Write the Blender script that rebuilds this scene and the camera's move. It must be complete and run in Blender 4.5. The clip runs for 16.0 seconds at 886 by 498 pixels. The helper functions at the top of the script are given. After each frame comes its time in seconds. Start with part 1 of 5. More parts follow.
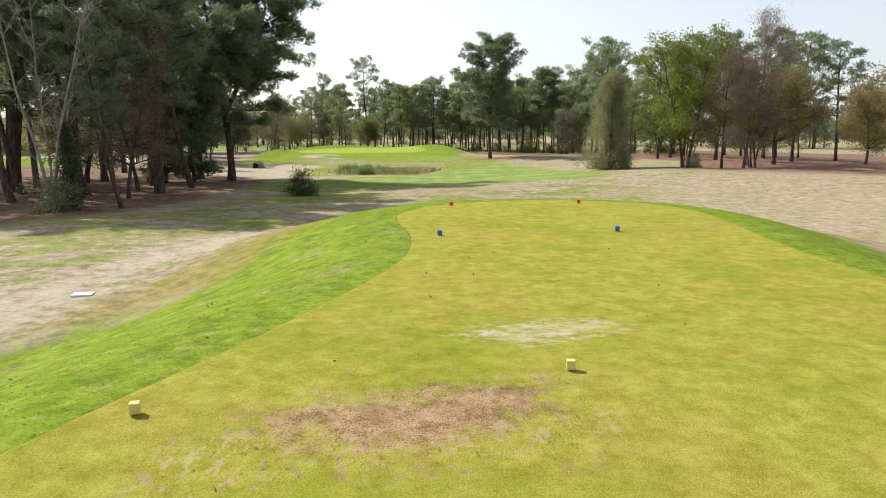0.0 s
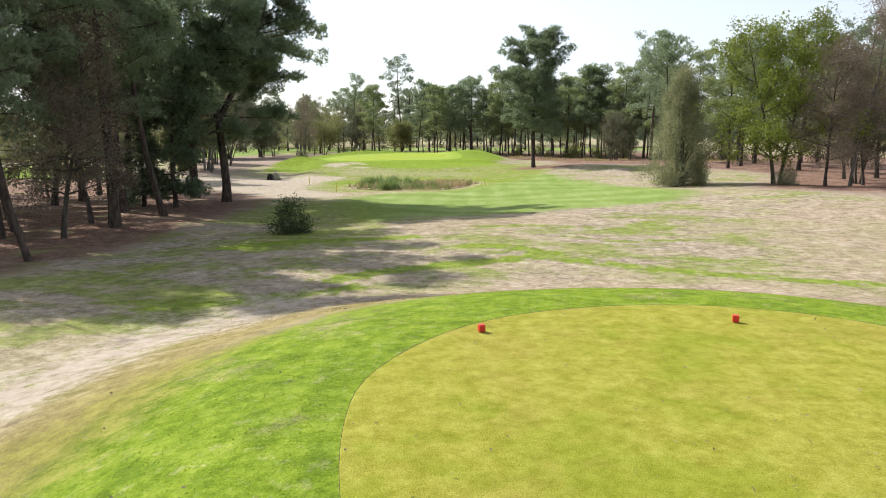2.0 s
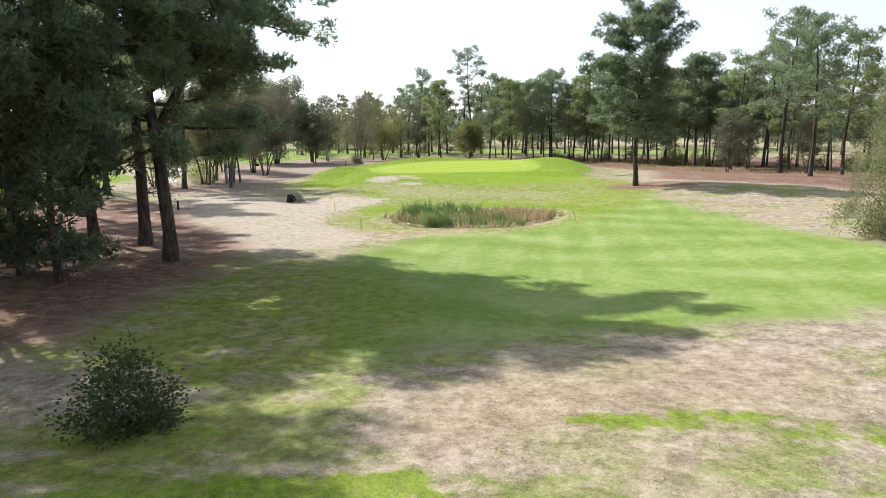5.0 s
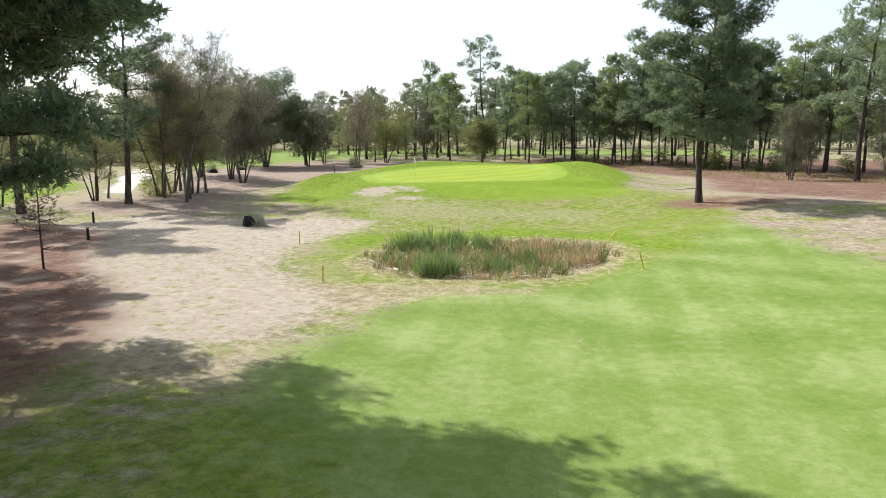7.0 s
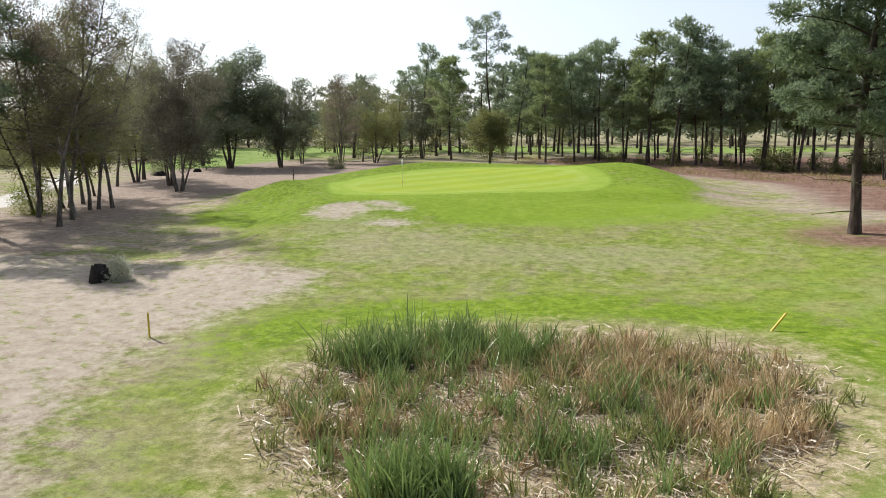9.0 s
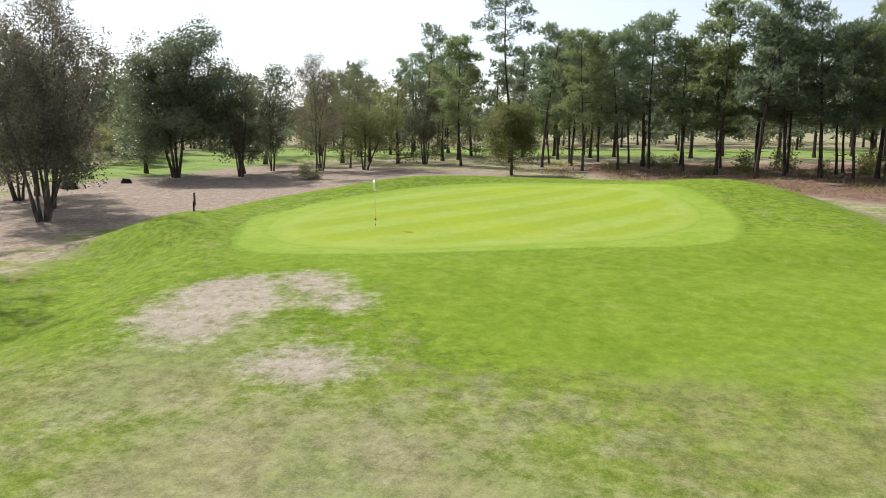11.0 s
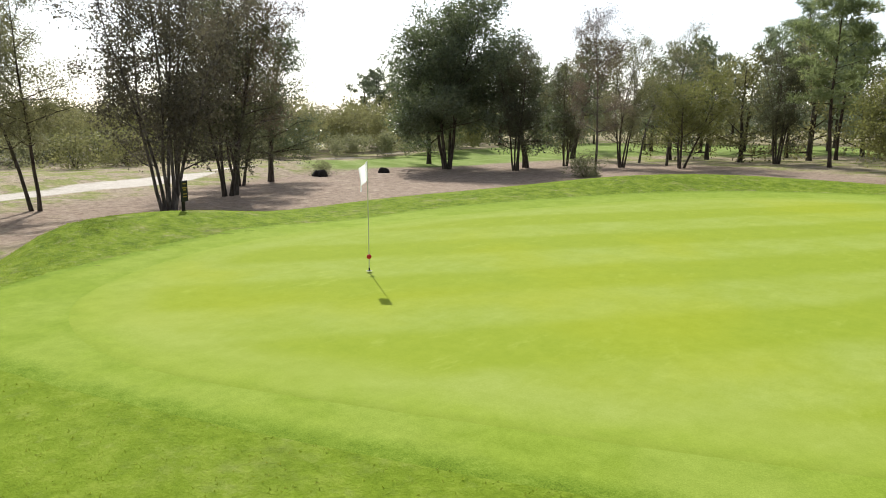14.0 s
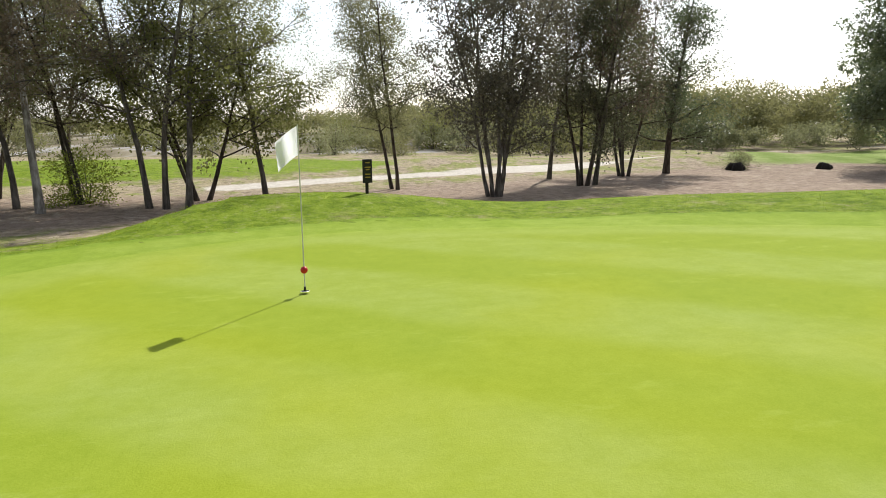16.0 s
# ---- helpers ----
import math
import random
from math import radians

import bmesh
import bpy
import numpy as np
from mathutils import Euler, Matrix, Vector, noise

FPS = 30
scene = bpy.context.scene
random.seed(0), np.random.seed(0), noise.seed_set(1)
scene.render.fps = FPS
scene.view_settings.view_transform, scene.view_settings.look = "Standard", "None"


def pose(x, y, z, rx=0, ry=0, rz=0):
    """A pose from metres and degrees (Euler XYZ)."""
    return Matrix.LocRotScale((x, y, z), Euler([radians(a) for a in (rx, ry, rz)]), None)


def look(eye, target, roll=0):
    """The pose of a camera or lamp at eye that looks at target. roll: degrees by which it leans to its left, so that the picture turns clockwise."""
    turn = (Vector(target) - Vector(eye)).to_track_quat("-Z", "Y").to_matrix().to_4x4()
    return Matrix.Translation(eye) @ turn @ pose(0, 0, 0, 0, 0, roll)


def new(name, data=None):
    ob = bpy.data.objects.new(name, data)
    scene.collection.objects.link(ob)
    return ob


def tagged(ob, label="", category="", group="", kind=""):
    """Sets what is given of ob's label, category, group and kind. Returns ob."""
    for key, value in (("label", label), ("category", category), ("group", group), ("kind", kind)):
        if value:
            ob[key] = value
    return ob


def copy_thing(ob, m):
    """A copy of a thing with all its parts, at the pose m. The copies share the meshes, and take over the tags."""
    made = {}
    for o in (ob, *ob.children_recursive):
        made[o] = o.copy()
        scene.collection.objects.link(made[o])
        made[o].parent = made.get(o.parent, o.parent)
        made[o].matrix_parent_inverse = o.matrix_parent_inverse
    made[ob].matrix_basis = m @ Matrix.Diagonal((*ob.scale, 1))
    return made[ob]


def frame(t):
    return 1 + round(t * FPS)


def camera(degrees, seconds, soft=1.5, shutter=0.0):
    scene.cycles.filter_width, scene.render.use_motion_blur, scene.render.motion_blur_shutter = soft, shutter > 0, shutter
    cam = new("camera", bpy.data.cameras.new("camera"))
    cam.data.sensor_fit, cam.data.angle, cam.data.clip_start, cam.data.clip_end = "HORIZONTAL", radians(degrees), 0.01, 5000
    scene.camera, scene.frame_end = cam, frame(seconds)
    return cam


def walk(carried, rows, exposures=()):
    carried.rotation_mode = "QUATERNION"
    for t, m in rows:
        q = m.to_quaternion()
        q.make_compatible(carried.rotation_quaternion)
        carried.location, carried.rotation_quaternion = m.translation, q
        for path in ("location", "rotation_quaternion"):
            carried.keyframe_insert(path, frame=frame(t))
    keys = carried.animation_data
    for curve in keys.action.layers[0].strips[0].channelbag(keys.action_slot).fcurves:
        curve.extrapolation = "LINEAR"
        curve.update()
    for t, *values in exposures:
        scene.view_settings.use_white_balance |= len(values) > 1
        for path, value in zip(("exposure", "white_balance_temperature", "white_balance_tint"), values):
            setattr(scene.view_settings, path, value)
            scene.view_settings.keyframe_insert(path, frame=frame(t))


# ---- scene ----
cam = camera(64.5, 16.0, soft=0.95)
METRES, EYE, TILT, LEAN, TURN = 125.0, 5.0, 3.0, -2.1, 0.0
ROWS = [
    (0.0, 0.0, 0.0, 0.0, -0.42, -12.53, 1.9),
    (0.5, 0.0008, 0.0197, 0.0004, 0.02, -12.51, 2.02),
    (1.0, 0.0017, 0.0417, 0.0009, 0.6, -12.49, 2.13),
    (1.5, 0.0022, 0.0656, 0.0012, 1.52, -12.46, 2.23),
    (2.0, 0.0027, 0.091, 0.0015, 2.73, -12.43, 2.3),
    (2.5, 0.0031, 0.1175, 0.0016, 3.95, -12.42, 2.35),
    (3.0, 0.0032, 0.1449, 0.0017, 5.03, -12.41, 2.46),
    (3.5, 0.0027, 0.1732, 0.0015, 6.15, -12.4, 2.54),
    (4.0, 0.0018, 0.2018, 0.0014, 7.3, -12.41, 2.59),
    (6.5, -0.0152, 0.3539, -0.0019, 9.75, -12.49, 2.75),
    (7.0, -0.0198, 0.3871, -0.0038, 9.81, -12.56, 2.77),
    (7.5, -0.0252, 0.424, -0.0066, 9.85, -12.64, 2.79),
    (8.0, -0.032, 0.4646, -0.0098, 9.88, -12.71, 2.81),
    (8.5, -0.0393, 0.508, -0.013, 9.9, -12.78, 2.84),
    (9.0, -0.0472, 0.5535, -0.0165, 9.91, -12.81, 2.83),
    (11.5, -0.085, 0.7827, -0.0314, 11.4, -12.83, 2.65),
    (12.0, -0.0887, 0.815, -0.0355, 15.77, -12.54, 2.88),
    (12.5, -0.0892, 0.842, -0.0396, 21.37, -12.18, 3.07),
    (13.0, -0.0853, 0.8656, -0.0435, 26.97, -11.82, 3.25),
    (13.5, -0.0783, 0.8876, -0.0473, 33.5, -11.44, 3.46),
    (14.0, -0.07, 0.9083, -0.0505, 41.45, -11.04, 3.61),
    (14.5, -0.0635, 0.9275, -0.053, 50.3, -10.69, 3.74),
    (15.0, -0.0633, 0.9461, -0.0552, 60.01, -10.22, 3.81),
    (15.5, -0.0686, 0.9647, -0.0575, 70.0, -9.65, 3.84),
    (16.0, -0.0772, 0.9831, -0.0593, 80.71, -8.93, 3.86),
]
walk(cam, [(t, pose(0, 0, EYE, TILT, LEAN, TURN) @ pose(METRES * x, METRES * y, METRES * z, 90 + pitch, roll, yaw)) for t, x, y, z, yaw, pitch, roll in ROWS],
     exposures=((0.0, 0.24, 6500, 12), (3.5, 0.48, 6000, 13), (7.0, 0.4, 6050, 12), (8.3, 0.08, 6100, 12), (9.0, 0.12, 6050, 12), (11.5, 0.16, 6100, 11), (12.5, 0.2, 6150, 11), (14.5, 0.02, 6350, 11), (16.0, 0.05, 6350, 11)))

# ---- light ----
SUN_EL, SUN_AZ = 41.0, 146.0      # height, and bearing counted from +x towards +y
world = bpy.data.worlds.new("world")
scene.world = world
world.use_nodes = True
wn = world.node_tree.nodes
sky = wn.new("ShaderNodeTexSky")
sky.sky_type = "NISHITA"
sky.sun_disc = False
sky.sun_elevation = radians(SUN_EL)
sky.sun_rotation = radians(90 - SUN_AZ)
sky.air_density, sky.dust_density, sky.ozone_density, sky.altitude = 1.0, 1.2, 1.5, 0
haze = wn.new("ShaderNodeHueSaturation")       # a hazy, almost white autumn sky
haze.inputs["Saturation"].default_value, haze.inputs["Value"].default_value = 0.42, 1.04
world.node_tree.links.new(sky.outputs[0], haze.inputs["Color"])
world.node_tree.links.new(haze.outputs[0], wn["Background"].inputs["Color"])
wn["Background"].inputs["Strength"].default_value = 0.15
sun = new("sun", bpy.data.lights.new("sun", "SUN"))
sun.data.energy, sun.data.angle, sun.data.color = 5.0, radians(0.6), (1.0, 0.955, 0.87)
sv = Vector((math.cos(radians(SUN_AZ)) * math.cos(radians(SUN_EL)), math.sin(radians(SUN_AZ)) * math.cos(radians(SUN_EL)), math.sin(radians(SUN_EL))))
sun.matrix_world = look(sv * 60, (0, 0, 0))


# ---- materials ----
class Mat:
    """A node material with short calls for the nodes used here."""

    def __init__(self, name):
        self.m = bpy.data.materials.new(name)
        self.m.use_nodes = True
        self.t = self.m.node_tree
        self.bsdf = self.t.nodes["Principled BSDF"]
        self.out = self.t.nodes["Material Output"]
        self.geo = self.t.nodes.new("ShaderNodeNewGeometry").outputs["Position"]

    def put(self, sock, v):
        if hasattr(v, "is_output"):
            self.t.links.new(v, sock)
        elif isinstance(v, tuple) and len(v) == 3 and len(sock.default_value) == 4:
            sock.default_value = (*v, 1)
        else:
            sock.default_value = v

    def noise(self, scale, detail=3.0, rough=0.55, vec=None, stretch=None, dist=0.0):
        n = self.t.nodes.new("ShaderNodeTexNoise")
        n.inputs["Scale"].default_value, n.inputs["Detail"].default_value = scale, detail
        n.inputs["Roughness"].default_value, n.inputs["Distortion"].default_value = rough, dist
        v = vec if vec is not None else self.geo
        if stretch:
            mp = self.t.nodes.new("ShaderNodeMapping")
            self.t.links.new(v, mp.inputs[0])
            mp.inputs["Scale"].default_value = stretch[:3]
            if len(stretch) > 3:
                mp.inputs["Rotation"].default_value = (0, 0, radians(stretch[3]))
            v = mp.outputs[0]
        self.t.links.new(v, n.inputs["Vector"])
        return n.outputs["Fac"]

    def attr(self, name):
        n = self.t.nodes.new("ShaderNodeAttribute")
        n.attribute_name = name
        return n.outputs["Fac"]

    def calc(self, op, a, b=0.0, c=0.0):
        n = self.t.nodes.new("ShaderNodeMath")
        n.operation = op
        for s, v in zip(n.inputs, (a, b, c)):
            self.put(s, v)
        return n.outputs[0]

    def step(self, v, lo, hi):
        n = self.t.nodes.new("ShaderNodeMapRange")
        n.interpolation_type = "SMOOTHSTEP"
        self.put(n.inputs[0], v)
        n.inputs[1].default_value, n.inputs[2].default_value = lo, hi
        return n.outputs[0]

    def mix(self, fac, a, b, blend="MIX"):
        n = self.t.nodes.new("ShaderNodeMix")
        n.data_type, n.blend_type = "RGBA", blend
        self.put(n.inputs[0], fac)
        self.put(n.inputs[6], a)
        self.put(n.inputs[7], b)
        return n.outputs[2]

    def ramp(self, fac, *stops):
        n = self.t.nodes.new("ShaderNodeValToRGB")
        e = n.color_ramp.elements
        while len(e) < len(stops):
            e.new(0.5)
        for k, (p, c) in zip(e, stops):
            k.position, k.color = p, (*c, 1)
        self.put(n.inputs[0], fac)
        return n.outputs[0]

    def random(self):
        return self.t.nodes.new("ShaderNodeObjectInfo").outputs["Random"]

    def island(self):
        return self.t.nodes.new("ShaderNodeNewGeometry").outputs["Random Per Island"]

    def finish(self, color, rough=0.8, spec=0.3, bump=None, strength=0.4, dist=0.02, metal=0.0):
        self.put(self.bsdf.inputs["Base Color"], color)
        self.put(self.bsdf.inputs["Roughness"], rough)
        self.bsdf.inputs["Specular IOR Level"].default_value = spec
        self.bsdf.inputs["Metallic"].default_value = metal
        if bump is not None:
            b = self.t.nodes.new("ShaderNodeBump")
            b.inputs["Strength"].default_value, b.inputs["Distance"].default_value = strength, dist
            self.put(b.inputs["Height"], bump)
            self.t.links.new(b.outputs[0], self.bsdf.inputs["Normal"])
        return self.m

    def leafy(self, color, through_color, share=0.4, rough=0.55, spec=0.25):
        """Thin leaf: a glossy-diffuse face that also lets light through."""
        self.finish(color, rough, spec)
        tr = self.t.nodes.new("ShaderNodeBsdfTranslucent")
        self.put(tr.inputs[0], through_color)
        mx = self.t.nodes.new("ShaderNodeMixShader")
        mx.inputs[0].default_value = share
        self.t.links.new(self.bsdf.outputs[0], mx.inputs[1])
        self.t.links.new(tr.outputs[0], mx.inputs[2])
        self.t.links.new(mx.outputs[0], self.out.inputs[0])
        return self.m


def leaf_material(name, dark, light, glow, share=0.4, rough=0.55, spec=0.25):
    k = Mat(name)
    f = k.calc("ADD", k.calc("MULTIPLY", k.island(), 0.55), k.calc("MULTIPLY", k.noise(0.55, 2), 0.5))
    f = k.calc("ADD", f, k.calc("MULTIPLY", k.calc("SUBTRACT", k.random(), 0.5), 0.35))
    c = k.ramp(f, (0.15, dark), (0.85, light))
    return k.leafy(c, k.mix(0.6, c, glow), share, rough, spec)


def bark_material(name, a, b, c, scale=6.0):
    k = Mat(name)
    n = k.noise(scale, 5, 0.65, stretch=(1, 1, 0.25))
    col = k.ramp(n, (0.3, a), (0.5, b), (0.72, c))
    col = k.mix(k.step(k.noise(0.8, 3), 0.5, 0.75), col, k.mix(0.5, col, (0.09, 0.1, 0.05)))
    return k.finish(col, 0.9, 0.15, n, 0.8, 0.05)


def plain(name, color, rough=0.6, spec=0.4, grain=30.0, vary=0.2, metal=0.0):
    k = Mat(name)
    n = k.noise(grain, 4)
    big = k.noise(grain * 0.13, 3)
    f = k.calc("ADD", k.calc("MULTIPLY", n, 0.6), k.calc("MULTIPLY", big, 0.5))
    dk = tuple(v * (1 - vary) for v in color)
    lt = tuple(min(1, v * (1 + vary)) for v in color)
    return k.finish(k.ramp(f, (0.35, dk), (0.75, lt)), rough, spec, n, 0.15, 0.004, metal)


def ground_material():
    k = Mat("ground")
    big, mid, fine, tiny = k.noise(0.09, 4, 0.6), k.noise(0.55, 5, 0.62), k.noise(4.5, 5, 0.65), k.noise(32, 4, 0.7)
    streak = k.calc("ADD", k.calc("MULTIPLY", k.noise(0.5, 5, 0.6, stretch=(1.5, 0.22, 1, 8)), 0.5), k.calc("MULTIPLY", k.noise(0.28, 5, 0.62), 0.5))
    rich = k.noise(2.2, 10, 0.86)
    grain = k.calc("ADD", k.calc("MULTIPLY", k.calc("SUBTRACT", k.calc("ADD", k.calc("MULTIPLY", rich, 0.75), k.calc("MULTIPLY", tiny, 0.25)), 0.5), 2.3), 0.5)

    def zone(name, amp, soft):
        v = k.calc("ADD", k.attr(name), k.calc("MULTIPLY", k.calc("SUBTRACT", mid, 0.5), amp))
        v = k.calc("ADD", v, k.calc("MULTIPLY", k.calc("SUBTRACT", rich, 0.5), amp * 1.3))
        return k.step(v, -soft, soft)

    straw = k.ramp(grain, (0.3, (0.175, 0.138, 0.094)), (0.5, (0.35, 0.285, 0.2)), (0.72, (0.55, 0.47, 0.36)))
    faint = k.ramp(grain, (0.3, (0.235, 0.205, 0.1)), (0.7, (0.47, 0.41, 0.245)))
    olive = k.ramp(grain, (0.3, (0.13, 0.15, 0.032)), (0.7, (0.31, 0.32, 0.09)))
    vivid = k.ramp(grain, (0.28, (0.092, 0.146, 0.009)), (0.5, (0.172, 0.25, 0.017)), (0.75, (0.295, 0.365, 0.048)))
    deep = k.ramp(grain, (0.28, (0.06, 0.11, 0.014)), (0.75, (0.16, 0.24, 0.03)))
    sweep = k.t.nodes.new("ShaderNodeSeparateXYZ")
    k.t.links.new(k.geo, sweep.inputs[0])
    lane = k.calc("SINE", k.calc("ADD", k.calc("ADD", k.calc("MULTIPLY", sweep.outputs[1], 1.15), k.calc("MULTIPLY", sweep.outputs[0], 0.22)), k.calc("MULTIPLY", k.noise(0.07, 3, 0.5), 9.0)))
    wheel = k.calc("SINE", k.calc("ADD", k.calc("MULTIPLY", sweep.outputs[0], 2.6), k.calc("MULTIPLY", k.noise(0.12, 3, 0.5), 5.0)))
    sward = k.calc("ADD", k.calc("MULTIPLY", grain, 0.36), k.calc("MULTIPLY", streak, 0.46))
    sward = k.calc("ADD", sward, k.calc("ADD", k.calc("MULTIPLY", k.calc("MULTIPLY", lane, k.step(big, 0.35, 0.6)), 0.055), k.calc("ADD", k.calc("MULTIPLY", wheel, 0.012), 0.12)))
    mown = k.ramp(sward, (0.36, (0.128, 0.2, 0.03)), (0.5, (0.192, 0.266, 0.058)), (0.64, (0.298, 0.355, 0.125)))
    sand = k.ramp(grain, (0.25, (0.31, 0.25, 0.185)), (0.5, (0.42, 0.35, 0.27)), (0.78, (0.53, 0.46, 0.37)))
    soil = k.ramp(grain, (0.3, (0.19, 0.138, 0.1)), (0.5, (0.315, 0.243, 0.185)), (0.75, (0.46, 0.375, 0.3)))
    litter = k.ramp(grain, (0.3, (0.085, 0.046, 0.032)), (0.5, (0.195, 0.115, 0.08)), (0.72, (0.35, 0.235, 0.17)))
    chalk = k.ramp(grain, (0.3, (0.5, 0.45, 0.38)), (0.7, (0.68, 0.64, 0.57)))
    col = k.mix(k.calc("MULTIPLY", k.step(k.noise(0.22, 6, 0.68, stretch=(0.6, 1.3, 1, 15)), 0.44, 0.6), 0.7), straw, faint)
    col = k.mix(k.calc("MULTIPLY", k.step(k.noise(0.7, 7, 0.72), 0.5, 0.62), 0.4), col, k.ramp(grain, (0.3, (0.13, 0.105, 0.07)), (0.7, (0.33, 0.27, 0.195))))
    dry = zone("arid", 3.0, 1.5)
    tan = k.ramp(grain, (0.3, (0.21, 0.155, 0.1)), (0.5, (0.37, 0.285, 0.195)), (0.72, (0.53, 0.435, 0.325)))
    col = k.mix(k.calc("MULTIPLY", dry, 0.65), col, tan)
    mossy = k.step(k.calc("ADD", k.calc("MULTIPLY", k.noise(0.42, 6, 0.66, stretch=(0.8, 1.2, 1, 15)), 0.7), k.calc("MULTIPLY", big, 0.3)), 0.48, 0.56)
    col = k.mix(k.calc("MULTIPLY", mossy, k.calc("SUBTRACT", 0.7, k.calc("MULTIPLY", dry, 0.5))), col, k.mix(k.step(fine, 0.4, 0.6), olive, vivid))
    col = k.mix(zone("soil", 4.0, 1.5), col, k.mix(k.step(mid, 0.5, 0.75), soil, straw))
    bald = k.calc("MULTIPLY", k.step(k.calc("ADD", k.calc("MULTIPLY", k.noise(1.3, 8, 0.76), 0.7), k.calc("MULTIPLY", big, 0.3)), 0.54, 0.66), 0.45)
    col = k.mix(zone("fairway", 3.0, 1.3), col, k.mix(bald, mown, k.mix(0.5, straw, olive)))
    # green patches, plus tree shade painted into the grass beside the left wood
    loose = k.calc("ADD", k.attr("green_and_shade"), k.calc("MULTIPLY", k.calc("SUBTRACT", k.noise(0.9, 6, 0.72, stretch=(0.6, 1.5, 1, 20)), 0.5), 7.0))
    col = k.mix(k.calc("MULTIPLY", k.step(loose, -0.3, 0.9), 0.85), col, k.mix(k.step(fine, 0.35, 0.65), olive, vivid))
    strip = k.calc("ADD", k.attr("streak"), k.calc("MULTIPLY", k.calc("SUBTRACT", k.noise(1.6, 6, 0.7), 0.5), 3.2))
    col = k.mix(k.calc("MULTIPLY", k.step(strip, -0.1, 0.5), 0.92), col, k.mix(k.step(fine, 0.42, 0.62), vivid, k.mix(0.5, olive, vivid)))
    col = k.mix(k.calc("MULTIPLY", zone("turf", 3.5, 1.5), k.calc("ADD", k.calc("MULTIPLY", k.step(k.noise(0.8, 7, 0.74), 0.4, 0.56), 0.4), 0.58)), col, k.mix(k.step(k.noise(0.35, 6, 0.7), 0.46, 0.58), k.mix(0.4, vivid, olive), k.mix(0.12, olive, faint)))
    col = k.mix(zone("lush", 3.2, 0.7), col, k.mix(k.calc("MULTIPLY", k.step(k.noise(5.0, 4, 0.7), 0.55, 0.68), 0.55), k.mix(k.step(k.noise(0.7, 6, 0.7), 0.52, 0.7), k.mix(k.calc("MULTIPLY", k.step(k.noise(1.3, 5, 0.7), 0.48, 0.64), 0.35), vivid, deep), k.mix(k.step(fine, 0.45, 0.65), olive, k.mix(0.45, straw, olive))), k.mix(0.45, vivid, straw)))
    even = k.calc("ADD", k.calc("MULTIPLY", grain, 0.5), k.calc("MULTIPLY", mid, 0.5))
    col = k.mix(k.calc("MULTIPLY", zone("approach", 1.6, 0.8), 0.72), col, k.ramp(even, (0.3, (0.15, 0.232, 0.014)), (0.5, (0.2, 0.29, 0.022)), (0.7, (0.262, 0.345, 0.042))))
    dull = k.ramp(grain, (0.3, (0.17, 0.135, 0.035)), (0.7, (0.34, 0.28, 0.09)))
    col = k.mix(k.calc("MULTIPLY", zone("dull", 2.2, 0.9), 0.75), col, dull)
    col = k.mix(k.calc("MULTIPLY", zone("faded", 5.0, 0.9), 0.42), col, k.mix(0.5, sand, olive))
    col = k.mix(k.calc("MULTIPLY", zone("tanned", 3.0, 0.9), 0.8), col, k.mix(k.step(fine, 0.42, 0.66), tan, k.mix(0.5, tan, olive)))
    col = k.mix(zone("sand", 3.2, 1.0), col, k.mix(k.step(k.noise(1.7, 7, 0.75), 0.52, 0.64), sand, k.mix(0.5, vivid, straw)))
    col = k.mix(k.calc("MULTIPLY", zone("litter", 4.0, 1.5), k.step(mid, 0.25, 0.5)), col, litter)
    col = k.mix(zone("path", 0.5, 0.3), col, chalk)
    flats = k.ramp(k.noise(0.06, 4, 0.6, stretch=(0.5, 2.2, 1)), (0.4, (0.16, 0.135, 0.085)), (0.52, (0.27, 0.235, 0.16)), (0.6, (0.36, 0.35, 0.33)))
    col = k.mix(zone("marsh", 1.5, 1.0), col, flats)
    mud = k.ramp(grain, (0.25, (0.09, 0.066, 0.038)), (0.48, (0.32, 0.245, 0.145)), (0.75, (0.6, 0.5, 0.36)))
    col = k.mix(zone("pond", 5.0, 1.2), col, k.mix(k.step(mid, 0.5, 0.62), mud, k.mix(0.5, olive, mud)))
    h = k.calc("ADD", k.calc("ADD", tiny, k.calc("MULTIPLY", rich, 1.5)), k.calc("MULTIPLY", k.noise(7.0, 4, 0.7), 1.6))
    return k.finish(col, 0.95, 0.06, h, 0.6, 0.03)


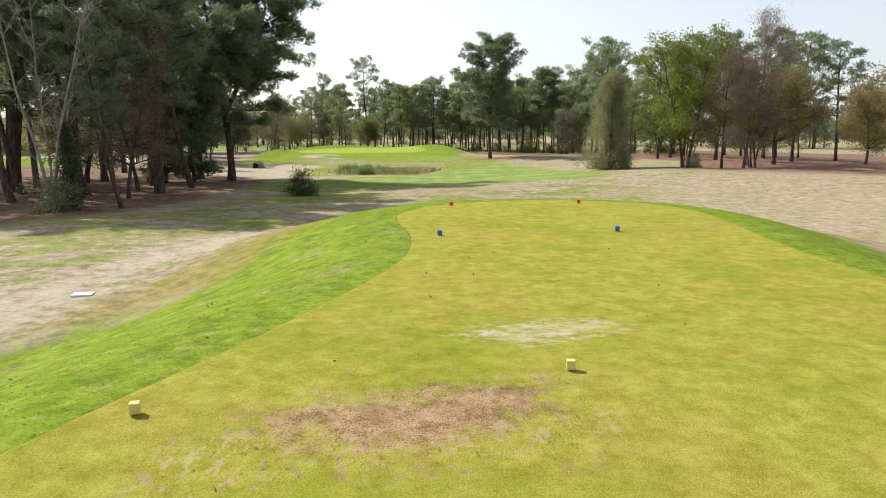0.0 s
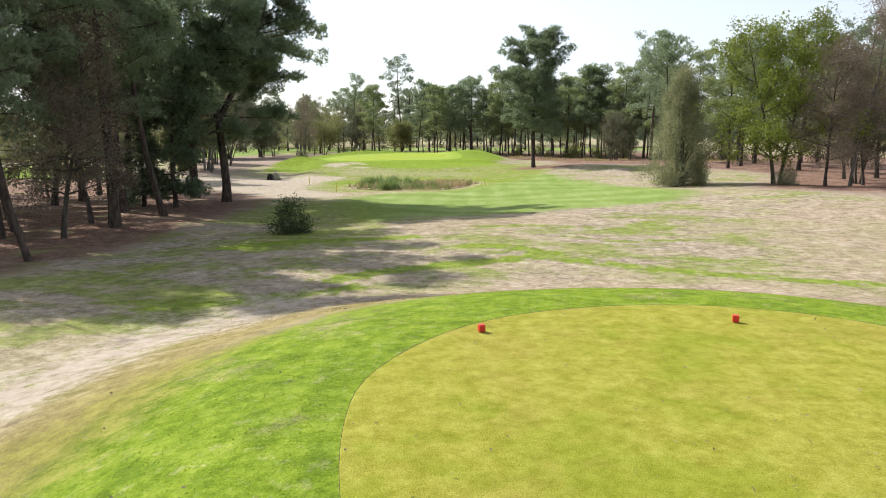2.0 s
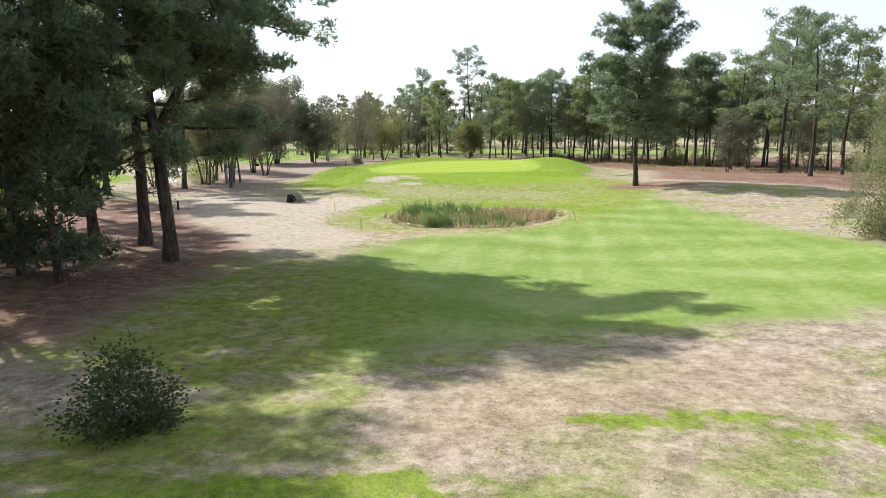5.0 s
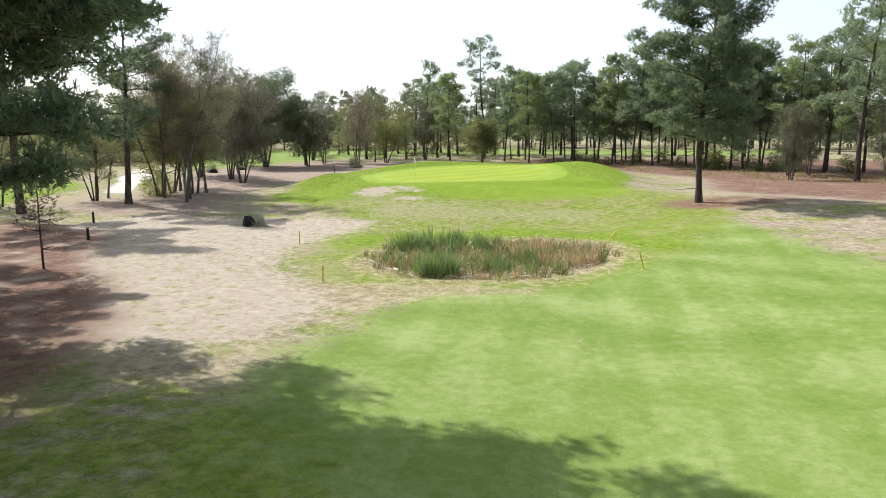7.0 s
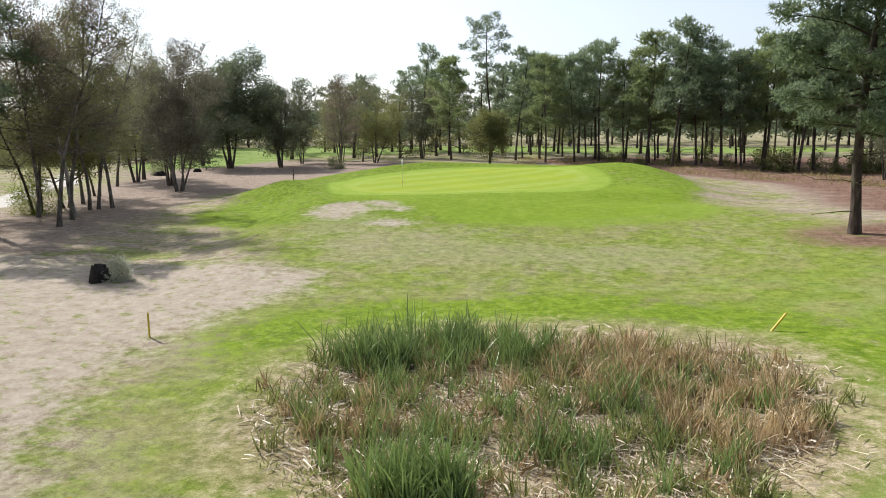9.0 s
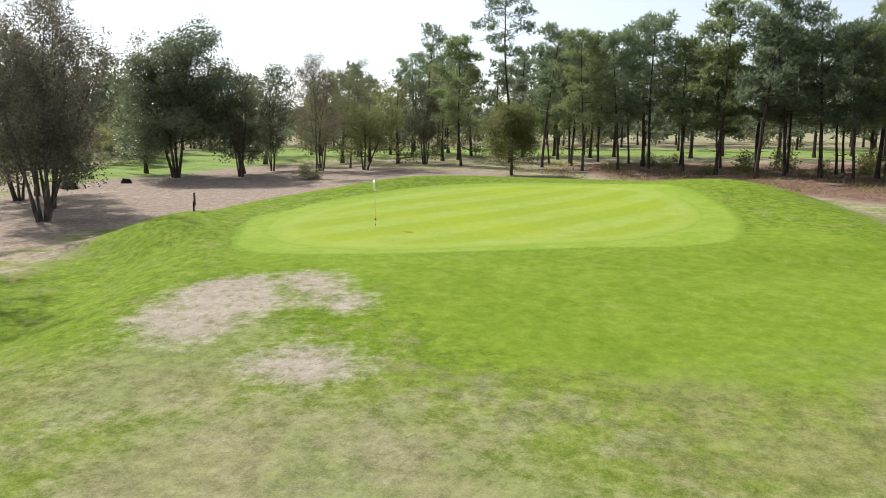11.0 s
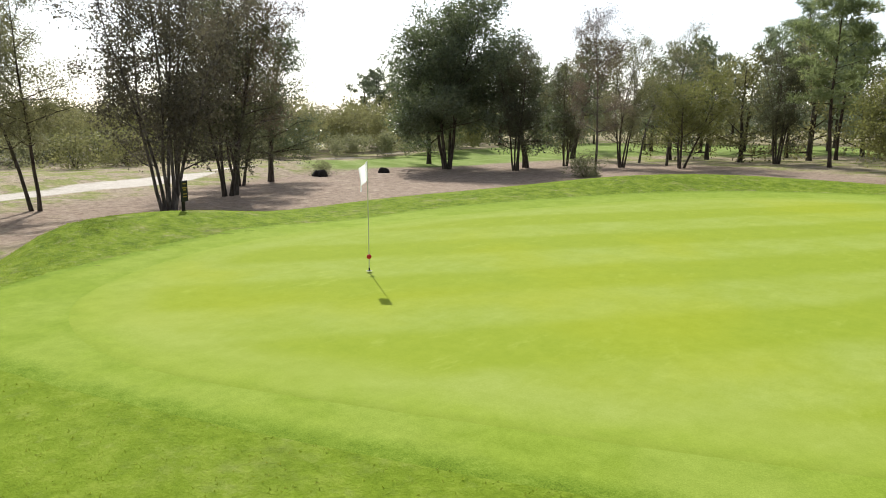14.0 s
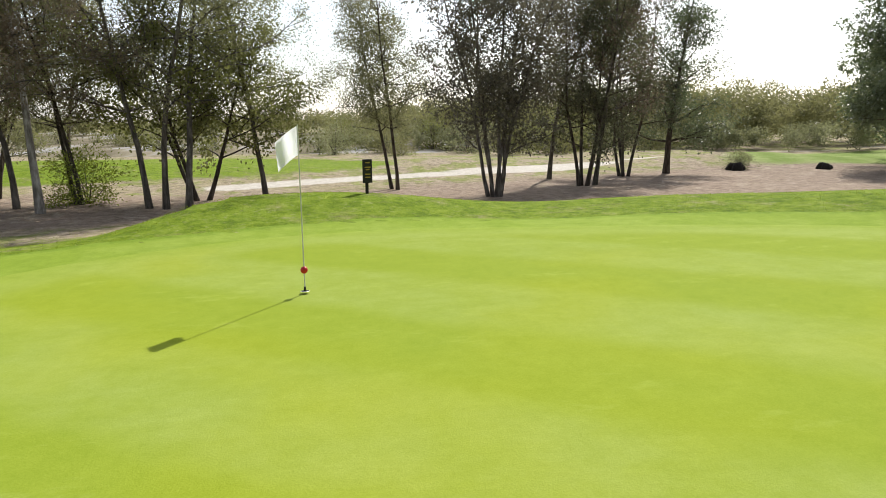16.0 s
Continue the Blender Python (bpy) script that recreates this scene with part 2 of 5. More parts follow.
def turf_material(name, kind):
    k = Mat(name)
    big, mid, fine, tiny = k.noise(0.14, 3, 0.6), k.noise(0.8, 4, 0.6), k.noise(7, 5, 0.65), k.noise(55, 3, 0.7)
    rich = k.noise(3.0, 10, 0.84)
    grain = k.calc("ADD", k.calc("MULTIPLY", rich, 0.6), k.calc("MULTIPLY", tiny, 0.4))
    grain = k.calc("ADD", k.calc("MULTIPLY", k.calc("SUBTRACT", grain, 0.5), {"green": 1.4, "tee": 3.0}.get(kind, 1.7)), 0.5)
    if kind == "tee":
        a = k.ramp(grain, (0.26, (0.235, 0.226, 0.024)), (0.5, (0.322, 0.31, 0.042)), (0.74, (0.42, 0.402, 0.085)))
        b = k.ramp(grain, (0.26, (0.18, 0.215, 0.012)), (0.74, (0.295, 0.33, 0.032)))
        y = k.ramp(grain, (0.26, (0.28, 0.21, 0.04)), (0.74, (0.43, 0.335, 0.095)))
        col = k.mix(k.calc("MULTIPLY", k.step(k.noise(0.5, 5, 0.65), 0.47, 0.62), 0.75), a, b)
        col = k.mix(k.calc("MULTIPLY", k.step(k.noise(0.42, 6, 0.7, stretch=(1, 0.8, 1, 40)), 0.48, 0.62), 0.36), col, y)
        speck = k.calc("ADD", k.calc("MULTIPLY", k.noise(16, 4, 0.75), 0.7), k.calc("MULTIPLY", k.noise(1.1, 4, 0.6), 0.3))
        col = k.mix(k.calc("MULTIPLY", k.step(speck, 0.57, 0.7), 0.35), col, (0.30, 0.235, 0.11))
        col = k.mix(k.calc("MULTIPLY", k.step(k.noise(24, 3, 0.7), 0.6, 0.72), 0.3), col, (0.14, 0.16, 0.015))
        col = k.mix(k.calc("MULTIPLY", k.step(k.noise(2.6, 5, 0.72), 0.52, 0.68), 0.28), col, k.ramp(grain, (0.3, (0.15, 0.165, 0.012)), (0.7, (0.26, 0.265, 0.03))))
        bare = k.calc("ADD", k.attr("bare"), k.calc("MULTIPLY", k.calc("SUBTRACT", k.noise(3.2, 6, 0.75), 0.5), 4.5))
        earth = k.ramp(grain, (0.3, (0.15, 0.08, 0.042)), (0.5, (0.34, 0.205, 0.125)), (0.74, (0.52, 0.36, 0.24)))
        col = k.mix(k.calc("MULTIPLY", k.step(bare, -0.1, 1.0), 0.85), col, earth)
        divot = k.calc("MULTIPLY", k.step(k.noise(6.5, 4, 0.65, stretch=(1.5, 0.8, 1, 25)), 0.53, 0.6), k.step(k.calc("ADD", k.attr("scar"), k.calc("MULTIPLY", k.calc("SUBTRACT", k.noise(1.4, 4, 0.6), 0.5), 2.0)), -0.5, 0.6))
        col = k.mix(k.calc("MULTIPLY", divot, 0.55), col, k.ramp(k.noise(2.1, 4), (0.4, (0.3, 0.195, 0.11)), (0.6, (0.5, 0.38, 0.22))))
        nick = k.calc("MULTIPLY", k.step(k.noise(11, 3, 0.6, stretch=(2.0, 0.6, 1, 60)), 0.63, 0.68), k.step(k.attr("scar"), -0.2, 0.6))
        col = k.mix(k.calc("MULTIPLY", nick, 0.5), col, (0.1, 0.075, 0.035))
        worn = k.calc("ADD", k.attr("worn"), k.calc("MULTIPLY", k.calc("SUBTRACT", k.noise(4.2, 7, 0.78, stretch=(0.8, 1.6, 1, 10)), 0.5), 6.5))
        col = k.mix(k.calc("MULTIPLY", k.step(worn, 0.1, 1.5), 0.85), col, k.ramp(fine, (0.3, (0.42, 0.35, 0.23)), (0.7, (0.62, 0.57, 0.44))))
        return k.finish(col, 0.95, 0.06, grain, 0.6, 0.03)
    if kind == "collar":
        a = k.ramp(grain, (0.3, (0.185, 0.27, 0.022)), (0.7, (0.275, 0.37, 0.046)))
        b = k.ramp(grain, (0.3, (0.215, 0.3, 0.034)), (0.7, (0.31, 0.395, 0.066)))
        rough = k.ramp(grain, (0.28, (0.1, 0.165, 0.013)), (0.5, (0.18, 0.275, 0.024)), (0.75, (0.3, 0.39, 0.06)))
        edge = k.step(k.calc("ADD", k.attr("edge"), k.calc("MULTIPLY", k.calc("SUBTRACT", k.noise(1.6, 5, 0.65), 0.5), 0.7)), -0.4, 0.0)
        col = k.mix(edge, k.mix(k.step(mid, 0.4, 0.62), a, b), rough)
        return k.finish(col, 0.95, 0.06, grain, 0.5, 0.02)
    # putting green: broad mowing bands run slantwise over it
    sx = k.t.nodes.new("ShaderNodeSeparateXYZ")
    k.t.links.new(k.geo, sx.inputs[0])
    u = k.calc("ADD", k.calc("MULTIPLY", sx.outputs[0], 0.80), k.calc("MULTIPLY", sx.outputs[1], -0.60))
    u = k.calc("ADD", u, k.calc("MULTIPLY", mid, 0.5))
    band = k.step(k.calc("SINE", k.calc("MULTIPLY", u, 1.75)), -0.5, 0.5)
    a = k.ramp(grain, (0.28, (0.222, 0.298, 0.022)), (0.74, (0.292, 0.362, 0.038)))
    b = k.ramp(grain, (0.28, (0.27, 0.343, 0.058)), (0.74, (0.352, 0.415, 0.1)))
    col = k.mix(k.calc("MULTIPLY", band, k.calc("ADD", k.calc("MULTIPLY", k.step(k.noise(0.6, 6, 0.72), 0.35, 0.65), 0.5), 0.35)), a, b)
    worn = k.noise(0.9, 8, 0.74, stretch=(2.2, 0.6, 1, 35))
    col = k.mix(k.calc("MULTIPLY", k.step(worn, 0.46, 0.66), 0.38), col, k.ramp(rich, (0.3, (0.21, 0.29, 0.022)), (0.7, (0.29, 0.36, 0.04))))
    col = k.mix(k.calc("MULTIPLY", k.step(k.noise(1.7, 7, 0.75, stretch=(1.6, 0.7, 1, 20)), 0.55, 0.7), 0.4), col, (0.36, 0.42, 0.085))
    col = k.mix(k.calc("MULTIPLY", k.step(k.calc("ADD", k.attr("ring"), k.calc("MULTIPLY", k.calc("SUBTRACT", mid, 0.5), 0.6)), -0.4, 0.4), 0.6), col, b)
    col = k.mix(k.calc("MULTIPLY", k.step(big, 0.5, 0.7), 0.45), col, k.ramp(grain, (0.3, (0.29, 0.335, 0.012)), (0.7, (0.37, 0.405, 0.028))))
    rim = k.step(k.calc("ADD", k.attr("ring"), k.calc("MULTIPLY", k.calc("SUBTRACT", k.noise(1.4, 5, 0.65), 0.5), 1.6)), 0.1, 1.5)
    col = k.mix(rim, col, k.ramp(grain, (0.3, (0.2, 0.285, 0.024)), (0.7, (0.3, 0.385, 0.05))))
    return k.finish(col, 0.95, 0.06, grain, 0.3, 0.015)


M_GROUND = ground_material()
M_TEE = turf_material("tee_turf", "tee")
M_GREEN = turf_material("green_turf", "green")
M_COLLAR = turf_material("collar_turf", "collar")
M_NEEDLE = leaf_material("pine_needles", (0.048, 0.074, 0.054), (0.27, 0.33, 0.205), (0.36, 0.44, 0.21), 0.5)
M_NEEDLE_B = leaf_material("pale_pine_needles", (0.07, 0.1, 0.05), (0.31, 0.365, 0.175), (0.4, 0.47, 0.17), 0.48)
M_OAK = leaf_material("oak_leaves", (0.026, 0.043, 0.025), (0.16, 0.19, 0.105), (0.22, 0.27, 0.1), 0.36, 0.4, 0.5)
M_LIME = leaf_material("yellow_green_leaves", (0.045, 0.072, 0.013), (0.19, 0.225, 0.04), (0.34, 0.4, 0.05), 0.46)
M_BIRCH = leaf_material("birch_leaves", (0.07, 0.075, 0.042), (0.24, 0.235, 0.14), (0.33, 0.33, 0.13), 0.48)
M_RUSSET = leaf_material("russet_leaves", (0.07, 0.056, 0.044), (0.23, 0.185, 0.14), (0.29, 0.225, 0.13), 0.42)
M_RUSTY = leaf_material("rusty_olive_leaves", (0.075, 0.065, 0.028), (0.235, 0.2, 0.085), (0.36, 0.3, 0.09), 0.45)
M_ALDER = leaf_material("dark_olive_leaves", (0.04, 0.044, 0.03), (0.15, 0.15, 0.095), (0.22, 0.23, 0.1), 0.4)
M_DUSK = leaf_material("grey_brown_leaves", (0.05, 0.046, 0.04), (0.185, 0.168, 0.13), (0.24, 0.22, 0.12), 0.42)
M_SHRUB = leaf_material("dark_shrub_leaves", (0.016, 0.03, 0.01), (0.085, 0.115, 0.035), (0.14, 0.19, 0.05), 0.3, 0.4, 0.5)
M_WILLOW = leaf_material("grey_green_leaves", (0.1, 0.11, 0.06), (0.31, 0.315, 0.19), (0.38, 0.39, 0.17), 0.45)
M_MAPLE = leaf_material("olive_leaves", (0.07, 0.085, 0.03), (0.21, 0.22, 0.085), (0.34, 0.35, 0.10), 0.48)
M_BARK = bark_material("pine_bark", (0.026, 0.02, 0.017), (0.07, 0.052, 0.042), (0.155, 0.12, 0.098))
M_BARK_D = bark_material("dark_bark", (0.03, 0.025, 0.02), (0.075, 0.062, 0.05), (0.16, 0.135, 0.11))
M_BARK_B = bark_material("birch_bark", (0.06, 0.052, 0.045), (0.3, 0.27, 0.24), (0.62, 0.59, 0.54), 4.0)
M_BARK_S = bark_material("grey_stem_bark", (0.045, 0.04, 0.034), (0.12, 0.105, 0.09), (0.27, 0.245, 0.215), 5.0)
M_BARK_G = bark_material("bleached_wood", (0.16, 0.14, 0.12), (0.31, 0.28, 0.245), (0.47, 0.44, 0.4))
M_PALE = leaf_material("variegated_leaves", (0.2, 0.22, 0.13), (0.6, 0.6, 0.48), (0.5, 0.5, 0.35), 0.35)
# far leaves are coloured paler, with the haze of distance painted in
M_FAR = leaf_material("hazed_far_foliage", (0.085, 0.11, 0.075), (0.25, 0.285, 0.19), (0.33, 0.37, 0.2), 0.45)
M_FAR_SCRUB = leaf_material("far_scrub_foliage", (0.11, 0.12, 0.05), (0.27, 0.26, 0.12), (0.36, 0.35, 0.14), 0.45)
M_EARTH = bark_material("cut_earth", (0.03, 0.022, 0.012), (0.06, 0.05, 0.022), (0.10, 0.09, 0.03))


# ---- the lie of the land ----
def smooth(a, b, v):
    t = np.clip((v - a) / (b - a), 0, 1)
    return t * t * (3 - 2 * t)


def rounded(poly, times=2):
    p = np.array(poly, float)
    for _ in range(times):
        q = np.roll(p, -1, 0)
        p = np.stack((p * 0.75 + q * 0.25, p * 0.25 + q * 0.75), 1).reshape(-1, 2)
    return p


def outside(poly, X, Y):
    """Signed distance to an outline, below zero inside it."""
    X, Y = np.asarray(X, float), np.asarray(Y, float)
    best, inside = np.full(X.shape, 1e9), np.zeros(X.shape, bool)
    for (ax, ay), (bx, by) in zip(poly, np.roll(poly, -1, 0)):
        ex, ey = bx - ax, by - ay
        t = np.clip(((X - ax) * ex + (Y - ay) * ey) / (ex * ex + ey * ey + 1e-9), 0, 1)
        best = np.minimum(best, np.hypot(X - ax - t * ex, Y - ay - t * ey))
        if ay != by:
            inside ^= ((ay > Y) != (by > Y)) & (X < (bx - ax) * (Y - ay) / (by - ay) + ax)
    return np.where(inside, -best, best)


def along(line, X, Y):
    """Distance to an open line."""
    best = np.full(np.shape(X), 1e9)
    for (ax, ay), (bx, by) in zip(line[:-1], line[1:]):
        ex, ey = bx - ax, by - ay
        t = np.clip(((X - ax) * ex + (Y - ay) * ey) / (ex * ex + ey * ey), 0, 1)
        best = np.minimum(best, np.hypot(X - ax - t * ex, Y - ay - t * ey))
    return best


TEE = rounded([(-4.6, 0), (-3.2, 4.8), (-2.2, 7.3), (-1.1, 10.6), (-0.55, 13.1), (-0.6, 15.8), (-1.15, 18.2), (-1.15, 20.2), (0.2, 22.7), (2.6, 23.9), (5.2, 23.9), (7.4, 22.4), (7.8, 19.5), (7.2, 15), (7.1, 11.5), (7.9, 5), (8.2, -3), (7, -7), (-4, -7), (-5.2, -4)])
GREEN = rounded([(-23.4, 121.8), (-21.6, 118.7), (-19.7, 117.5), (-17, 117.2), (-13.5, 118.5), (-9.8, 120), (-6.8, 121.6), (-4.3, 126), (-3.6, 130.5), (-4.9, 136.3), (-8, 141), (-12.5, 142.8), (-18.6, 139.6), (-22.6, 131), (-23.9, 125.3)])
POND = rounded([(-12.9, 82), (-10.6, 79.2), (-8.5, 78.2), (-6.6, 78.4), (-3.6, 79), (-0.9, 81.5), (0.6, 85), (0.4, 89), (-2.8, 90.2), (-6.6, 90.4), (-11.6, 89), (-13, 86)])
FAIRWAY = rounded([(-11, 66), (-8.5, 55), (-5.6, 48.6), (-2.9, 50.6), (1.1, 52.8), (6.5, 53.6), (14.9, 58), (16.2, 66), (13.4, 76), (10, 88), (8, 97), (4, 101), (-3, 94), (-1.5, 91.5), (-6, 90), (-12, 87), (-11.5, 82), (-9, 77), (-9, 72)])
APRON = rounded([(-24, 113), (-25.5, 105), (-19, 98), (-16, 92), (-16.5, 84), (-13, 76), (-8, 75), (0, 79), (9, 97), (9, 107), (3.5, 121), (-2, 134), (-8, 120), (-18, 116)])
DIRT = rounded([(-36, 80), (-38, 92), (-35, 99), (-27.5, 97.5), (-19, 97), (-15, 96), (-16.9, 90), (-18.3, 87), (-17.4, 82.5), (-16.4, 79.6), (-13.9, 77.4), (-11.4, 74), (-11.2, 70.5), (-12.5, 67), (-15, 66), (-20, 66.5), (-27, 68), (-33, 74)])
WOOD_L = rounded([(-16, 30), (-15, 42), (-14.5, 52), (-15, 62), (-19, 72), (-27, 80), (-33, 92), (-60, 95), (-75, 60), (-60, 20), (-30, 24)])
WOOD_R = rounded([(19, 60), (21, 68), (27, 77), (30, 88), (25, 100), (15, 106), (10.5, 112), (10.5, 124), (14, 140), (8, 152), (-10, 170), (-14, 200), (70, 200), (110, 130), (90, 52), (40, 48)])
BROWN_L = rounded([(-30, 97), (-33, 105), (-35, 116), (-37, 128), (-36, 140), (-27, 150), (-14, 158), (-14, 172), (-32, 186), (-62, 184), (-64, 160), (-58, 144), (-50, 128), (-46, 118), (-48, 100)])
SANDS = [rounded([(-21.3, 112.2), (-20.6, 112.8), (-19.5, 112.8), (-18.4, 111.4), (-17.6, 110.5), (-18.1, 109.3), (-18.3, 107.5), (-20.0, 107.2), (-21.2, 109.6)], 1),
         rounded([(-19.4, 113.5), (-18.3, 113.9), (-16.8, 113.0), (-15.4, 110.6), (-15.8, 110), (-16.9, 111.2), (-17.8, 111.3), (-18.4, 112.2)], 1),
         rounded([(-17.3, 107.2), (-15.4, 108.4), (-13.3, 106.6), (-14.9, 105.4), (-17.6, 105.4)], 1)]
TANNED = rounded([(-15.5, 77.0), (-12.6, 77.0), (-9.5, 77.2), (-6.5, 77.0), (-3.4, 76.7), (-6, 76.0), (-8.4, 75.7), (-9.4, 74.0), (-11.5, 72.5), (-15, 73.5)])
GREY = [rounded([(-21, 107), (-20.4, 111.2), (-17.4, 110), (-16, 106), (-19, 103)]), rounded([(-18.5, 103.5), (-14, 105.4), (-8, 102.5), (-2, 103.6), (1.5, 102.4), (-1, 99), (-8, 99), (-14, 97.6), (-17, 99)])]
# grass patches; the fourth outline paints the wood's shade as darker green
GREEN_AND_SHADE = [rounded([(6.6, 46.6), (10.6, 48.4), (10, 44.6), (6.6, 43.2)]), rounded([(-10.5, 39.4), (-9.8, 43.8), (-7.6, 45.4), (-6.2, 42.4), (-7.6, 38)]), rounded([(-17.3, 83.6), (-15.2, 82), (-16, 79.4), (-17.2, 80.4)]), rounded([(-14.5, 50), (-14.8, 58), (-13.5, 63.5), (-8, 62), (-4, 55), (-6, 48), (-10, 47)]),
           rounded([(-12.5, 33.6), (-12.2, 36.4), (-10.4, 36), (-10.4, 34)]), rounded([(-10.6, 30.2), (-8.4, 31.6), (-6.8, 31), (-8.6, 29.8)])]
STREAKS = (([(-4.6, 33.2), (-3.0, 35.1), (-1.0, 36.6), (0.9, 37.4), (2.7, 37.9), (4.4, 37.0), (6.4, 35.9), (9.5, 34.6), (13, 33.6)], 0.62), ([(-0.6, 40.1), (1.0, 40.6), (2.4, 39.4), (3.3, 38.5)], 0.6), ([(3.2, 38.6), (5.2, 38.7), (8.2, 38.0), (12, 37.6)], 0.35),
           ([(-8.6, 29.6), (-6.4, 30.6), (-4.4, 31.6), (-3.4, 32.6)], 0.5), ([(-10, 39.6), (-8.2, 41.2), (-5, 42.6), (-2.5, 43.0)], 0.7), ([(4, 43), (6.4, 42), (9.4, 42.6)], 0.45), ([(0.2, 45.6), (3, 46.4), (6, 46)], 0.5))
APPROACH = rounded([(-22.6, 117), (-21.6, 113.6), (-15.5, 112.5), (-12, 107), (-4, 107), (3, 111), (4, 119), (-1, 127), (-4, 122), (-9, 119.5), (-15, 117.5)])
ARID = [rounded([(11, 30), (13, 44), (18, 56), (70, 58), (70, 14), (16, 16)]), rounded([(-6, 25), (-3.4, 32), (3, 35), (12, 32.6), (15, 26), (8, 26), (0, 27), (-3, 23)]), rounded([(-5, 44), (-1, 50), (6, 52), (7, 49), (2, 44)])]
TRACK = [(-14, 6), (-10.2, 14), (-9, 19.5), (-7.4, 25), (-5.4, 30.0)]
CART = [(-50.6, 117.4), (-55.3, 125.6), (-59.4, 133), (-62.8, 140), (-68, 148), (-74.5, 160), (-80, 178), (-92, 205)]
FAR_GREEN = rounded([(-52.5, 106), (-54.5, 114), (-57.5, 121), (-63, 128), (-72, 130), (-82, 122), (-84, 106), (-80, 88), (-66, 78), (-53, 86), (-51.5, 97)])
MARSH = rounded([(-92, 60), (-88, 100), (-90, 130), (-97, 152), (-112, 168), (-190, 172), (-240, 120), (-220, 30), (-120, 20)])
FAR_FAIR = rounded([(-62, 152), (-58, 170), (-57, 188), (-48, 205), (-30, 214), (10, 214), (60, 225), (60, 250), (-40, 260), (-96, 262), (-92, 230), (-78, 185), (-72, 165)])


def height(X, Y):
    X, Y = np.asarray(X, float), np.asarray(Y, float)
    z = 0.15 + 0.85 * (1 - smooth(44, 80, Y))
    z = z + 0.052 * np.clip(X + 1, 0, 24) * smooth(38, 62, Y) * (1 - smooth(112, 150, Y)) * (1 - smooth(40, 90, X))
    z = z - 0.35 * smooth(-26, -50, X) * smooth(92, 138, Y) + 0.08 * np.exp(-((X + 41) ** 2 / 60 + (Y - 114) ** 2 / 130))
    z = z + 0.10 * np.sin(X * 0.21 + 1.3) * np.sin(Y * 0.17) + 0.05 * np.sin(X * 0.5 + Y * 0.31)
    z = z + 0.5 * np.exp(-((X - 10) ** 2 / 130 + (Y - 106.5) ** 2 / 150))
    d = outside(TEE, X, Y)
    k = 1 - smooth(0.2, 6.6 + 3.5 * smooth(16, 26, Y), d)
    z = z + (2.68 - z) * k
    d = outside(GREEN, X, Y)
    front = smooth(122, 111, Y) * smooth(-27, -20, X)
    flat = 0.6 + 4.4 * (1 - smooth(122, 117.5, Y))
    k = 1 - smooth(flat, flat + 6.5 + 19 * front + 3 * smooth(-8, 0, X), d)
    z = z + (1.44 + 0.010 * (Y - 122) - z) * k
    rim = np.exp(-((d - 4.2) / 2.0) ** 2)
    z = z + 0.42 * rim * np.exp(-((X + 28.2) ** 2 + (Y - 121.5) ** 2) / 46)
    z = z + 0.55 * rim * np.exp(-((X + 21) ** 2 + (Y - 142) ** 2) / 60)
    z = z - 0.3 * np.exp(-((X + 27.5) ** 2 + (Y - 128) ** 2) / 9)
    z = z + 0.85 * np.exp(-((X + 0.5) ** 2 + (Y - 139) ** 2) / 38)
    z = z + 0.85 * np.exp(-((X + 67) ** 2 / 22 + (Y - 159) ** 2 / 70)) - 0.25 * np.exp(-((X + 57) ** 2 + (Y - 155) ** 2) / 40) + 0.8 * np.exp(-((X + 64) ** 2 / 60 + (Y - 104) ** 2 / 330))
    z = z + 0.5 * np.exp(-((X + 66) ** 2 + (Y - 132) ** 2) / 26) + 0.9 * np.exp(-((X + 74) ** 2 / 40 + (Y - 194) ** 2 / 60)) + 0.9 * np.exp(-((X + 56) ** 2 / 60 + (Y - 206) ** 2 / 50)) + 0.8 * np.exp(-((X + 38) ** 2 / 70 + (Y - 222) ** 2 / 40))
    z = z + 0.4 * np.exp(-((X - 38) ** 2 / 60 + (Y - 62) ** 2 / 20))
    return z - 0.25 * (1 - smooth(-2.6, 0.4, outside(POND, X, Y)))


def H(x, y):
    return float(height(np.array([x]), np.array([y]))[0])


def ticks(lo, hi, step, reach, grow):
    mid = list(np.arange(lo, hi + 1e-6, step))
    up, down, s = [hi], [lo], step
    while up[-1] < reach:
        s *= grow
        up.append(up[-1] + s)
        down.append(down[-1] - s)
    return np.array(down[:0:-1] + mid + up[1:])


def mesh_from(name, verts, faces, mat=None, smooth_shade=True):
    me = bpy.data.meshes.new(name)
    me.from_pydata(verts, [], faces)
    if mat:
        me.materials.append(mat)
    if smooth_shade:
        me.polygons.foreach_set("use_smooth", [True] * len(me.polygons))
    me.update()
    return me


def attribute(me, name, values):
    a = me.attributes.new(name, "FLOAT", "POINT")
    a.data.foreach_set("value", np.asarray(values, np.float32))


gx, gy = ticks(-48, 24, 0.78, 1500, 1.15), ticks(-8, 152, 0.78, 1600, 1.15)
GX, GY = np.meshgrid(gx, gy)
nx, ny = len(gx), len(gy)
gv = np.stack((GX, GY, height(GX, GY)), -1).reshape(-1, 3)
ii = (np.arange(ny - 1)[:, None] * nx + np.arange(nx - 1)[None]).ravel()
gm = bpy.data.meshes.new("ground")
gm.vertices.add(len(gv))
gm.vertices.foreach_set("co", gv.astype(np.float32).ravel())
gm.loops.add(len(ii) * 4)
gm.loops.foreach_set("vertex_index", np.stack((ii, ii + 1, ii + nx + 1, ii + nx), 1).astype(np.int32).ravel())
